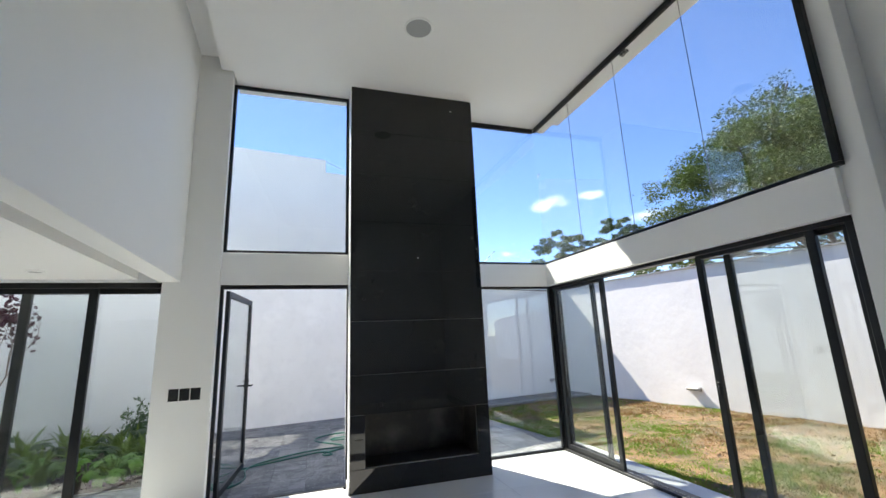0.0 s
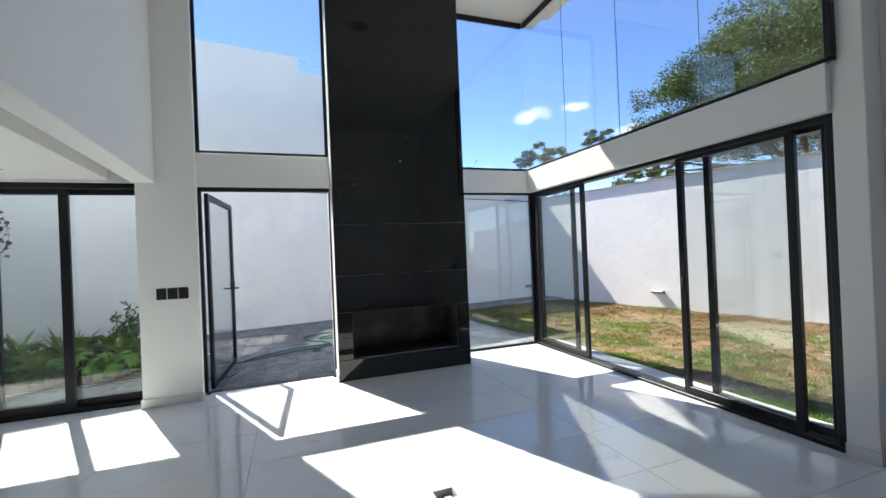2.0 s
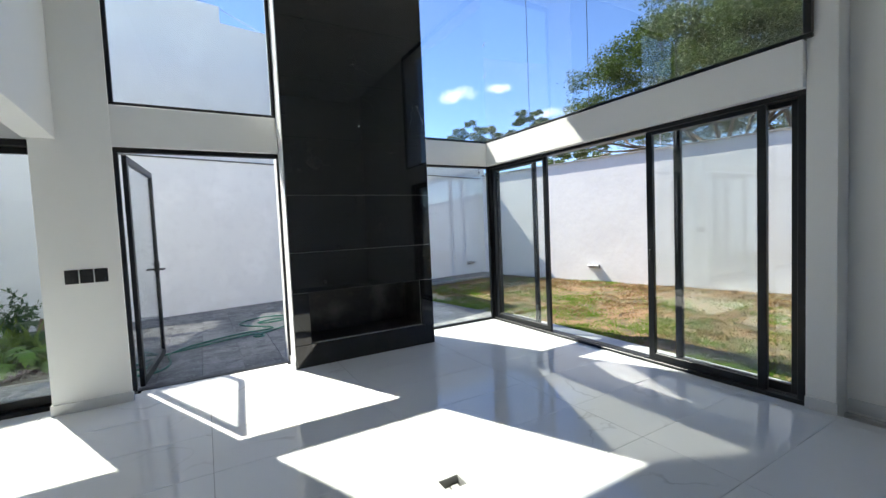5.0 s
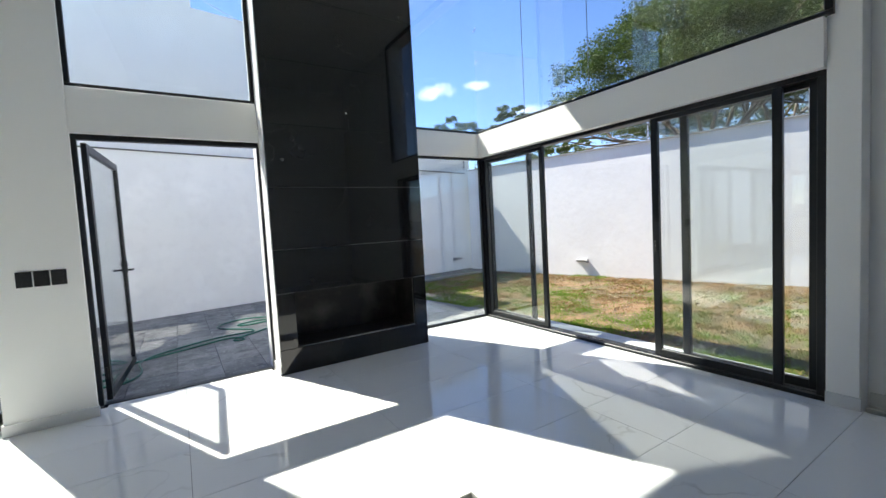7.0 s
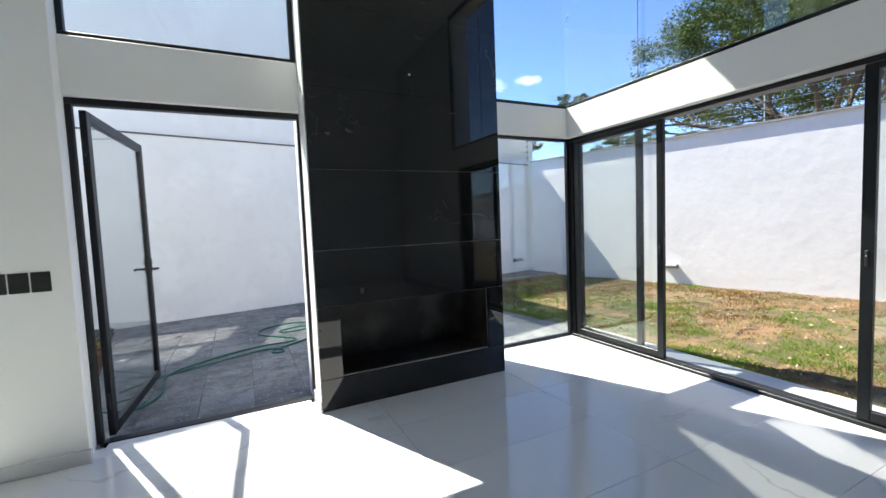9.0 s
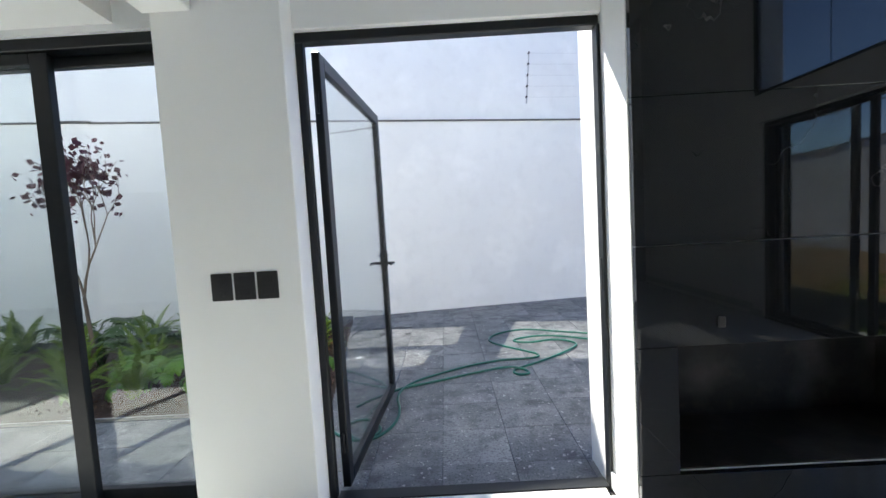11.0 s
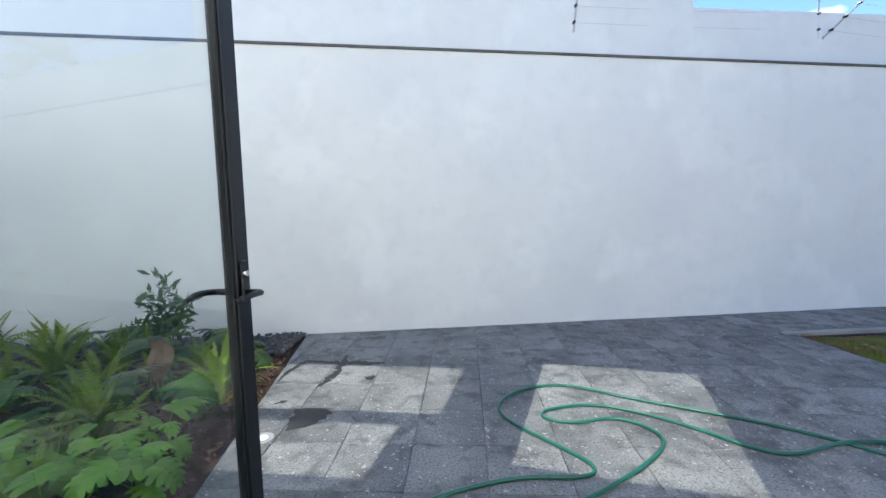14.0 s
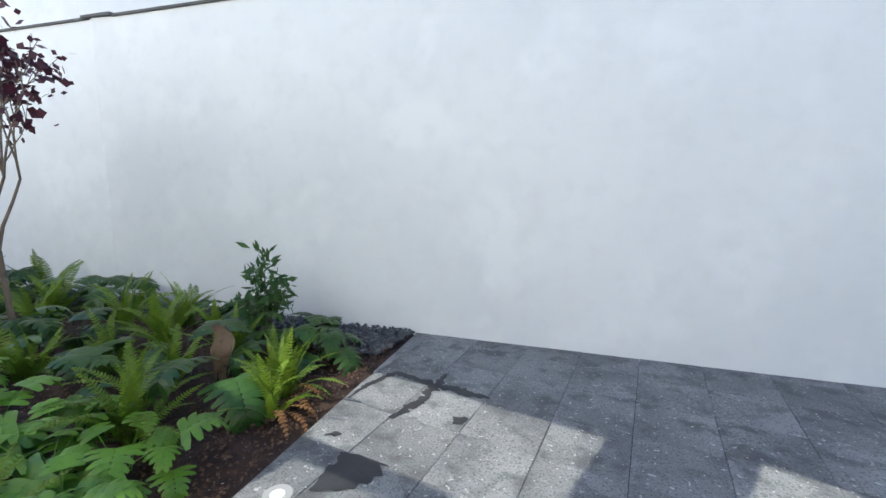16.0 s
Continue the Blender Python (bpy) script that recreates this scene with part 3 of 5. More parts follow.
tagged(wall_side, "sunlit white wall with wavy hand-trowelled stucco", "wall", kind="structure")
cop2 = boxes("coping_side", CONCRETE, [(7.708, 7.97, -22.0, 11.0, 2.84, 2.87)], skew=along_side)
tagged(cop2, "thin grey coping on the garden wall", "coping", kind="structure")

nb = empty("neighbour_house", (0, 11.5, 0))
for nm, items in (("wall", [(-14, 0.42, 10.24, 14, -0.2, 5.98), (0.42, 2.68, 10.24, 14, -0.2, 5.66)]), ("low_wall", [(2.68, 7.6, 10.26, 10.46, -0.2, 3.50)])):
    o = boxes(nm, STUCCO, items, skew=along_back)
    under(o, nb)
tagged(nb, "plain white two-storey neighbouring house behind the boundary wall", "house")

# ---- ground surfaces outside ----
patio_base = boxes("pavement", JOINT, [(-1.1, 3.5, 6.65, 10.3, -0.3, -0.05), (-11.0, 4.03, 5.6, 6.65, -0.3, -0.05)])
tagged(patio_base, "patio of dark grey stone pavers", "pavement", kind="structure")
verge = boxes("verge", JOINT, [(3.2, 7.4, 9.75, 10.75, -0.3, -0.05)], skew=lambda x, y: (x, y + 0.14 * (x - 3.33)))
tagged(verge, "bedding under the strip of pavers along the wall", "pavement", kind="structure")
kerb_lawn = boxes("kerb_lawn", CONCRETE, [(3.2, 7.3, 9.75, 9.81, -0.3, -0.012)], 0.004, skew=lambda x, y: (x, y + 0.14 * (x - 3.33)))
tagged(kerb_lawn, "thin concrete kerb at the end of the lawn", "kerb", kind="structure")
sill = boxes("sill", SILLSTONE, [(3.66, 4.03, 1.6, 5.9, -0.3, -0.02)], 0.004)
tagged(sill, "pale stone ledge outside the sliding doors", "sill", kind="structure")


# ---- small things in the room ----
def make_switch_plate(x, kind):
    sp = boxes("switch_plate", BLACK, [(-0.0445, 0.0445, -0.006, 0.0, -0.058, 0.058)], 0.003)
    if kind == "outlet":
        for z in (-0.022, 0.022):
            bm = bmesh.new()
            tube(bm, (0, -0.006, z), (0, -0.0085, z), 0.017, 0.016, 14)
            o = part("socket", bm, BLACK, sp, "black socket face")
            for dx in (-0.006, 0.006):
                box_part("slot", SOOT, (dx - 0.001, dx + 0.001, -0.0092, -0.0085, z - 0.004, z + 0.004), sp, bevel=0)
    else:
        for z in (-0.024, 0.024):
            bm = bmesh.new()
            vs = box(bm, -0.025, 0.025, -0.013, -0.006, z - 0.015, z + 0.015)
            for v in vs:
                if v.co.z > z and v.co.y < -0.01:
                    v.co.y += 0.005
            part("rocker", bm, BLACK, sp, bevel=0.0015)
    sp.location = (x, 5.26, 1.124)
    return tagged(sp, "black outlet plate on the white wall" if kind == "outlet" else "black plate with two rocker switches on the white wall", "switch", group="plates beside the door")


for px, kind in ((-1.105, "outlet"), (-1.008, "rockers"), (-0.911, "rockers")):
    make_switch_plate(px, kind)


def make_ceiling_disc(name, at, r, label, cat):
    bm = bmesh.new()
    prof = ((r, 0.0), (r, -0.006), (r * 0.94, -0.012), (r * 0.86, -0.010), (r * 0.84, -0.004))
    rings = [[bm.verts.new((q * math.cos(a), q * math.sin(a), z)) for a in (2 * math.pi * i / 40 for i in range(40))] for q, z in prof]
    for a, b in zip(rings, rings[1:]):
        for i in range(40):
            bm.faces.new((a[i], a[(i + 1) % 40], b[(i + 1) % 40], b[i]))
    ob = finish(name, bm, CEIL, smooth=True)
    bm = bmesh.new()
    tube(bm, (0, 0, -0.001), (0, 0, -0.006), r * 0.845, r * 0.845, 40)
    part("grille", bm, GRILLE, ob, "pale grey perforated face")
    ob.location = at
    return tagged(ob, label, cat)


GRILLE = material("pale_grey_grille", (0.42, 0.43, 0.43), 0.6, spots=((220.0, 1, 0.5, 0.6, (0.25, 0.25, 0.25), 0.8),))
make_ceiling_disc("ceiling_speaker", (1.19, 4.0, 4.765), 0.155, "round white ceiling speaker with a grey grille", "speaker")
make_ceiling_disc("downlight", (-2.18, 4.91, 2.30), 0.065, "small round downlight in the low ceiling, switched off", "light")


def make_floor_box():
    fb = boxes("floor_box", CONCRETE, [(-0.06, 0.06, -0.053, -0.049, -0.06, -0.002), (-0.06, 0.06, 0.049, 0.053, -0.06, -0.002), (-0.064, -0.06, -0.053, 0.053, -0.06, -0.002), (0.06, 0.064, -0.053, 0.053, -0.06, -0.002), (-0.06, 0.06, -0.049, 0.049, -0.0598, -0.055)])
    box_part("debris", SILLSTONE, (-0.06, -0.01, -0.03, 0.02, -0.055, -0.03), fb, "broken bits of mortar", bevel=0.006)
    box_part("debris", SILLSTONE, (0.0, 0.05, -0.01, 0.035, -0.055, -0.035), fb, bevel=0.006)
    fb.matrix_basis = pose(0.9545, 2.69, 0.0)
    return tagged(fb, "open rectangular outlet box cut into the floor", "floor box")


make_floor_box()


# ---- small things outside ----
def make_wall_lamp(x, y, z, turn):
    wl_ = bmesh.new()
    vs = box(wl_, -0.13, 0.13, -0.10, 0.0, -0.035, 0.035)
    for v in vs:
        if v.co.y < -0.05 and v.co.z < 0:
            v.co.z += 0.03
    ob = finish("wall_lamp", wl_, LAMP_GREY, 0.004)
    box_part("lens", DIFFUSER, (-0.11, 0.11, -0.07, -0.02, -0.034, -0.028), ob, "frosted lens", bevel=0)
    box_part("back_plate", BLACK, (-0.14, 0.14, -0.006, 0.004, -0.042, 0.042), ob)
    ob.matrix_basis = pose(x, y, z, 0, 0, turn)
    return tagged(ob, "small dark wedge-shaped lamp low on the garden wall", "wall lamp", group="lamps on the boundary walls")


make_wall_lamp(garden_x(7.63) - 0.004, 7.63, 0.29, -90 + 13.4)
make_wall_lamp(6.71, back_y(6.71) - 0.004, 0.29, 9.3)


def make_fence_post(base, top, n=5):
    base, top = Vector(base), Vector(top)
    bm = bmesh.new()
    tube(bm, base, top, 0.011, 0.009, 8)
    ob = finish("fence_post", bm, STEEL)
    for i in range(n):
        p = base.lerp(top, 0.12 + 0.85 * i / (n - 1))
        bm = bmesh.new()
        tube(bm, p + Vector((-0.008, -0.035, 0)), p + Vector((-0.008, 0.012, 0)), 0.014, 0.017, 8)
        part("insulator", bm, BLACK, ob, "black insulator")
    return tagged(ob, "thin steel post of the electric fence with black insulators", "fence post", group="electric fence posts")


posts_back = [((1.28, back_y(1.28) + 0.21, 3.18), (1.36, back_y(1.36) + 0.21, 4.0)), ((4.28, back_y(4.28) + 0.25, 3.2), (4.24, back_y(4.24) + 0.25, 4.05)), ((4.32, back_y(4.3) + 0.22, 3.2), (5.15, back_y(5.15) + 0.22, 3.95)), ((7.2, 11.2, 2.9), (7.2, 11.2, 3.6))]
posts_side = [((garden_x(y) + 0.10, y, 2.87), (garden_x(y) + 0.10, y, 3.5)) for y in (8.7, 6.2, 3.7, 1.2)]
for a, b in posts_back + posts_side:
    make_fence_post(a, b)


def make_wires(name, stretches, n=5):
    cu = bpy.data.curves.new(name, 'CURVE')
    cu.dimensions = '3D'
    cu.bevel_depth = 0.0016
    for (a0, a1), (b0, b1) in stretches:
        for i in range(n):
            f = 0.12 + 0.85 * i / (n - 1)
            sp = cu.splines.new('POLY')
            p, q = Vector(a0).lerp(Vector(a1), f), Vector(b0).lerp(Vector(b1), f)
            sp.points.add(2)
            m = (p + q) / 2 + Vector((0, 0, -0.012))
            for k, v in enumerate((p, m, q)):
                sp.points[k].co = (*v, 1)
    cu.materials.append(STEEL)
    return tagged(new(name, cu), "thin steel wires of the electric fence", "wire", kind="stuff")


make_wires("fence_wires", list(zip(posts_side, posts_side[1:])) + [(posts_back[0], posts_back[1]), (posts_back[2], posts_back[3]), (posts_back[3], posts_side[0])])


cb = bpy.data.curves.new("cable", 'CURVE')
cb.dimensions = '3D'
cb.bevel_depth = 0.006
sp = cb.splines.new('POLY')
sp.points.add(8)
for k in range(9):
    a = k / 8
    sp.points[k].co = (0.42 + 2.2 * a, back_y(0.42 + 2.2 * a) + 0.22, 5.94 - 0.62 * a - 0.25 * a * (1 - a), 1)
cb.materials.append(STEEL)
tagged(new("cable", cb), "thin slack cable across the neighbouring house", "cable")


def make_hose():
    cu = bpy.data.curves.new("garden_hose", 'CURVE')
    cu.dimensions = '3D'
    cu.bevel_depth = 0.0105
    cu.bevel_resolution = 3
    way = [(-1.0, 6.25), (-0.82, 6.05), (-0.62, 6.2), (-0.78, 6.42), (-0.95, 6.3), (-0.74, 6.02), (-0.52, 6.35), (-0.66, 6.93), (-0.12, 7.31), (0.3, 7.48), (0.64, 7.47), (0.72, 7.56), (0.58, 7.72), (0.30, 8.0),
           (0.25, 8.2), (0.40, 8.42), (0.75, 8.56), (1.11, 8.34), (1.70, 8.08), (2.02, 7.9), (2.32, 7.62), (2.62, 7.56), (2.66, 7.68), (2.34, 7.84), (2.05, 7.78), (1.68, 7.64), (1.34, 8.01), (0.92, 8.25), (0.55, 8.15),
           (0.52, 8.04), (0.70, 7.97), (0.99, 8.08), (1.19, 7.88), (1.08, 7.66), (0.72, 7.4), (0.38, 7.2), (0.38, 7.08), (0.50, 7.06), (0.52, 7.15), (0.36, 7.24), (0.05, 7.18), (-0.35, 7.0), (-0.68, 6.88), (-0.9, 6.6)]
    sp = cu.splines.new('NURBS')
    sp.points.add(len(way) - 1)
    for i, (x, y) in enumerate(way):
        lift = 0.021 if i in (21, 24, 33, 39) else 0.0
        sp.points[i].co = (x, y, -0.0185 + lift, 1)
    sp.order_u = 3
    sp.use_endpoint_u = True
    sp.resolution_u = 8
    cu.materials.append(HOSE)
    return tagged(new("garden_hose", cu), "dark green rubber hose lying in loops on the patio", "hose")


make_hose()


def make_drain(x, y, r, label):
    bm = bmesh.new()
    tube(bm, (0, 0, 0), (0, 0, 0.004), r, r * 0.97, 24)
    ob = finish("floor_light", bm, CONCRETE)
    bm = bmesh.new()
    tube(bm, (0, 0, 0.004), (0, 0, 0.0065), r * 0.5, r * 0.46, 24)
    part("lens", bm, DIFFUSER, ob, "white round lens")
    ob.location = (x, y, -0.03)
    return tagged(ob, label, "floor light")


make_drain(-1.13, 7.793, 0.062, "round recessed floor light with a white lens in the pavers")

# ---- planting bed ----
def bed_edge(y):
    return -1.28 - 0.16 * (y - 7.69)


bm = bmesh.new()
NX, NY = 60, 42
grid = []
for j in range(NY + 1):
    row = []
    for i in range(NX + 1):
        v = j / NY
        y = 6.66 + v * 3.5
        x0, x1 = -11.0, bed_edge(y)
        x = x0 + (x1 - x0) * i / NX
        y = min(y, back_y(x) + 0.02)
        edge_f = min(1.0, 6 * (1 - i / NX), 8 * v)
        z = -0.055 + edge_f * (0.035 + 0.05 * noise.noise((x * 2.1, y * 2.1, 0)) + 0.018 * noise.noise((x * 9, y * 9, 3)))
        row.append(bm.verts.new((x, y, z)))
    grid.append(row)
for j in range(NY):
    for i in range(NX):
        bm.faces.new((grid[j][i], grid[j][i + 1], grid[j + 1][i + 1], grid[j + 1][i]))
bed = finish("planting_bed", bm, SOIL, smooth=True)
tagged(bed, "planting bed of damp dark brown soil and bark", "soil", kind="structure")
kerb = boxes("kerb", CONCRETE, [(-11.0, -1.12, 6.645, 6.66, -0.3, -0.028)])
tagged(kerb, "thin concrete edging of the planting bed", "kerb", kind="structure")

PEBBLE = material("dark_grey_gravel", (0.065, 0.067, 0.071), 0.7, spots=((18.0, 2, 0.45, 0.65, (0.17, 0.17, 0.175), 0.8),))
BARK_CHIP = material("brown_bark_chips", (0.07, 0.035, 0.022), 0.9, spots=((30.0, 2, 0.45, 0.7, (0.15, 0.09, 0.06), 0.8),))


def scatter_stones(name, mat, count, place, size, label):
    rng = np.random.default_rng(5)
    octa = np.array([(1, 0, 0), (0, 1, 0), (-1, 0, 0), (0, -1, 0), (0, 0, 0.8), (0, 0, -0.8)])
    tris = np.array([(0, 1, 4), (1, 2, 4), (2, 3, 4), (3, 0, 4), (1, 0, 5), (2, 1, 5), (3, 2, 5), (0, 3, 5)])
    V, F = [], []
    for k in range(count):
        x, y, z = place(rng)
        s = size * rng.uniform(0.55, 1.3, 3)
        a = rng.uniform(0, 6.28)
        q = (octa + rng.normal(0, 0.18, (6, 3))) * s
        c, sn = math.cos(a), math.sin(a)
        V.append(np.stack([q[:, 0] * c - q[:, 1] * sn + x, q[:, 0] * sn + q[:, 1] * c + y, q[:, 2] + z], 1))
        F.append(tris + 6 * k)
    me = bpy.data.meshes.new(name)
    me.from_pydata(np.concatenate(V).tolist(), [], np.concatenate(F).tolist())
    me.materials.append(mat)
    return tagged(new(name, me), label, "gravel", kind="stuff")


def at_wall_strip(rng):
    x = -1.62 - rng.random() ** 1.4 * 5.0
    d = rng.uniform(0.02, 0.62) * (1 if x > -2.6 else 0.7)
    return x, back_y(x) - d, -0.025 + rng.uniform(0, 0.03)


def at_bed(rng):
    y = rng.uniform(6.75, 9.3)
    return bed_edge(y) - 0.03 - rng.random() ** 1.3 * 2.6, y, -0.02 + rng.uniform(0, 0.02)


scatter_stones("gravel", PEBBLE, 4200, at_wall_strip, 0.019, "dark grey gravel strip along the boundary wall")
scatter_stones("bark_mulch", BARK_CHIP, 2600, at_bed, 0.012, "brown bark chips on the soil")


def leafy(name, base, tip, rough=0.5, spread=0.25):
    m = material(name, base, rough, spots=((3.0, 4, 0.4, 0.7, tip, 0.7), (40.0, 3, 0.55, 0.75, tuple(c * 0.6 for c in base), 0.5)), spec=0.4)
    b = m.node_tree.nodes["Principled BSDF"]
    b.inputs["Subsurface Weight"].default_value = 0.0
    return translucent(vary_by_object(m, spread), 0.3)


FERN = leafy("fresh_fern_green", (0.115, 0.20, 0.018), (0.25, 0.35, 0.032))
FERN_OLD = leafy("dry_fern_brown", (0.26, 0.13, 0.05), (0.34, 0.2, 0.09), 0.8)
PHILO = leafy("glossy_lobed_leaf", (0.10, 0.24, 0.024), (0.22, 0.38, 0.04), 0.35)
DARK_LEAF = leafy("dark_green_leaf", (0.035, 0.09, 0.018), (0.075, 0.15, 0.03), 0.3)
SHRUB = leafy("shrub_leaf", (0.055, 0.13, 0.03), (0.11, 0.22, 0.05), 0.4)
PURPLE = leafy("plum_purple_leaf", (0.055, 0.012, 0.022), (0.10, 0.025, 0.035), 0.45)
WITHERED = leafy("withered_brown_leaf", (0.19, 0.125, 0.085), (0.42, 0.32, 0.24), 0.85)
STEM = material("green_brown_stem", (0.10, 0.10, 0.04), 0.7)
TWIG = material("grey_brown_bark", (0.20, 0.15, 0.11), 0.85, spots=((14.0, 5, 0.4, 0.7, (0.11, 0.08, 0.06), 0.8),), bump=0.3)


def mesh_of(name, bm, mat, smooth=True):
    me = bpy.data.meshes.new(name)
    bm.to_mesh(me)
    bm.free()
    me.materials.append(mat)
    for p in me.polygons:
        p.use_smooth = smooth
    return me


def frond_mesh(mat, seed, length=0.5, pairs=20, droop=1.0):
    r = random.Random(seed)
    bm = bmesh.new()
    pts = []
    for i in range(pairs + 1):
        t = i / pairs
        a = radians(72) - droop * radians(95) * t ** 1.4
        if not pts:
            pts.append(Vector((0, 0, 0)))
        else:
            pts.append(pts[-1] + Vector((math.cos(a), r.uniform(-0.06, 0.06), math.sin(a))) * length / pairs)
    for p, q in zip(pts, pts[1:]):
        tube(bm, p, q, 0.0022, 0.0018, 4, cap=False)
    for i in range(2, pairs + 1):
        t = i / pairs
        w = length * 0.085 * math.sin(math.pi * min(1.0, 0.16 + 0.84 * t)) ** 0.7 + 0.004
        d = (pts[i] - pts[i - 1]).normalized()
        for s in (-1, 1):
            side = (Vector((0, s, 0)) + d * 0.35 + Vector((0, 0, r.uniform(-0.25, 0.15)))).normalized()
            b = length / pairs * 0.37
            p = pts[i]
            v = [bm.verts.new(p - d * b), bm.verts.new(p + side * w * 0.55 - d * b * 0.9), bm.verts.new(p + side * w), bm.verts.new(p + side * w * 0.55 + d * b * 0.9), bm.verts.new(p + d * b)]
            bm.faces.new(v if s < 0 else v[::-1])
    return mesh_of("frond", bm, mat)


def lobed_mesh(mat, seed, size=0.3, lobes=6, stalk=0.28):
    """A leaf cut into rounded fingers, on its arching stalk."""
    r = random.Random(seed)
    bm = bmesh.new()
    last = Vector((0, 0, 0))
    for i in range(1, 6):
        t = i / 5
        q = Vector((stalk * 0.55 * t ** 1.5, 0, stalk * (t - 0.12 * t * t)))
        tube(bm, last, q, 0.005 - 0.002 * t, 0.005 - 0.0025 * t, 5, cap=False)
        last = q
    base = last
    mid = []
    for i in range(lobes + 2):
        t = i / (lobes + 1)
        mid.append(base + Vector((size * t * math.cos(t * 0.9), 0, size * (0.18 * t - 0.55 * t * t))))
    for i in range(lobes + 1):
        d = (mid[i + 1] - mid[i]).normalized()
        t = (i + 0.5) / (lobes + 1)
        reach = size * (0.54 - 0.34 * t) * r.uniform(0.85, 1.1)
        for s in (-1, 1):
            fan = radians(100 - 72 * t)
            rowa = None
            for k in range(4):
                u = k / 3
                c = (mid[i] + mid[i + 1]) / 2 + (d * math.cos(fan) + Vector((0, s * math.sin(fan), 0))) * reach * u + Vector((0, 0, 0.05 * size * math.sin(u * 2.6) - 0.10 * size * u * u))
                wd = (mid[i + 1] - mid[i]).length * (0.58, 0.60, 0.60, 0.30)[k]
                ac = d * math.sin(fan) - Vector((0, s * math.cos(fan), 0))
                row = (bm.verts.new(c - ac * wd), bm.verts.new(c + ac * wd))
                if rowa:
                    f = (rowa[0], rowa[1], row[1], row[0])
                    bm.faces.new(f if s < 0 else f[::-1])
                rowa = row
    tipd = (mid[-1] - mid[-2])
    a, b, c = bm.verts.new(mid[-2] + Vector((0, size * 0.05, 0))), bm.verts.new(mid[-2] - Vector((0, size * 0.05, 0))), bm.verts.new(mid[-1] + tipd * 0.6)
    bm.faces.new((b, c, a))
    return mesh_of("leaf", bm, mat)


FRONDS = [frond_mesh(FERN, s, 0.5, 27, d) for s, d in ((1, 0.45), (2, 0.65), (3, 0.95), (4, 0.25))]
FRONDS_OLD = [frond_mesh(FERN_OLD, s, 0.36, 14, d) for s, d in ((5, 1.3), (6, 1.5))]
LOBED = [lobed_mesh(PHILO, s, z, n) for s, z, n in ((1, 0.22, 5), (2, 0.27, 6), (3, 0.19, 5))]
LOBED_DARK = [lobed_mesh(DARK_LEAF, s, z, n) for s, z, n in ((4, 0.27, 6), (5, 0.33, 7))]


def make_plant(name, at, meshes, count, scale, seed, label, cat, part_name, upright=(0.75, 1.1), extra=(), group=""):
    r = random.Random(seed)
    e = empty(name, at)
    for i in range(count):
        o = new(part_name, r.choice(meshes))
        o.parent = e
        s = scale * r.uniform(0.7, 1.15)
        o.matrix_basis = pose(r.uniform(-0.03, 0.03), r.uniform(-0.03, 0.03), 0, r.uniform(-14, 14), r.uniform(-30, 26), i * 137.5 + r.uniform(-25, 25)) @ Matrix.Diagonal((s, s, s * r.uniform(*upright), 1))
    for meshes2, n2, s2, nm in extra:
        for i in range(n2):
            o = new(nm, r.choice(meshes2))
            o.parent = e
            o.matrix_basis = pose(0, 0, 0, r.uniform(-14, 14), r.uniform(0, 45), r.uniform(0, 360)) @ Matrix.Diagonal((s2, s2, s2, 1))
    return tagged(e, label, cat, group=group)


fern_spots = [(-2.05, 7.72, 1.05, 15), (-2.3, 7.9, 0.9, 10), (-3.9, 8.6, 1.1, 15), (-3.5, 8.9, 1.0, 14), (-3.1, 8.5, 1.05, 14), (-2.75, 8.7, 0.9, 12), (-1.72, 8.38, 0.95, 14), (-1.62, 8.2, 0.75, 9), (-4.7, 8.4, 1.1, 14),
              (-5.3, 8.0, 1.1, 13), (-4.6, 7.5, 1.2, 15), (-3.6, 7.2, 1.0, 13), (-2.9, 7.0, 0.9, 12), (-5.5, 7.1, 1.3, 16), (-4.9, 6.95, 1.2, 15), (-6.2, 7.6, 1.2, 13), (-3.3, 7.75, 0.95, 12), (-2.1, 6.95, 0.8, 11), (-6.6, 8.4, 1.1, 12), (-1.75, 7.05, 0.7, 10), (-2.5, 8.2, 0.85, 9), (-3.0, 8.05, 0.9, 10), (-4.3, 8.15, 1.0, 10), (-2.45, 8.65, 0.8, 9), (-2.0, 8.6, 0.75, 8), (-3.9, 7.5, 1.0, 11), (-4.3, 7.0, 1.0, 12), (-5.6, 8.7, 1.1, 11), (-3.3, 6.9, 0.85, 10), (-6.4, 7.0, 1.2, 12)]
for k, (x, y, s, n) in enumerate(fern_spots):
    n += 8
    dry = x > -1.9 and y > 8
    make_plant("fern", (x, y, -0.03), FRONDS, n, s, 20 + k, "green sword fern with some dry brown fronds at its foot" if dry else "green sword fern growing in the bed", "fern", "frond",
               extra=((FRONDS_OLD, 6, 0.9, "dry_frond"),) if dry else (), group="ferns in the bed")
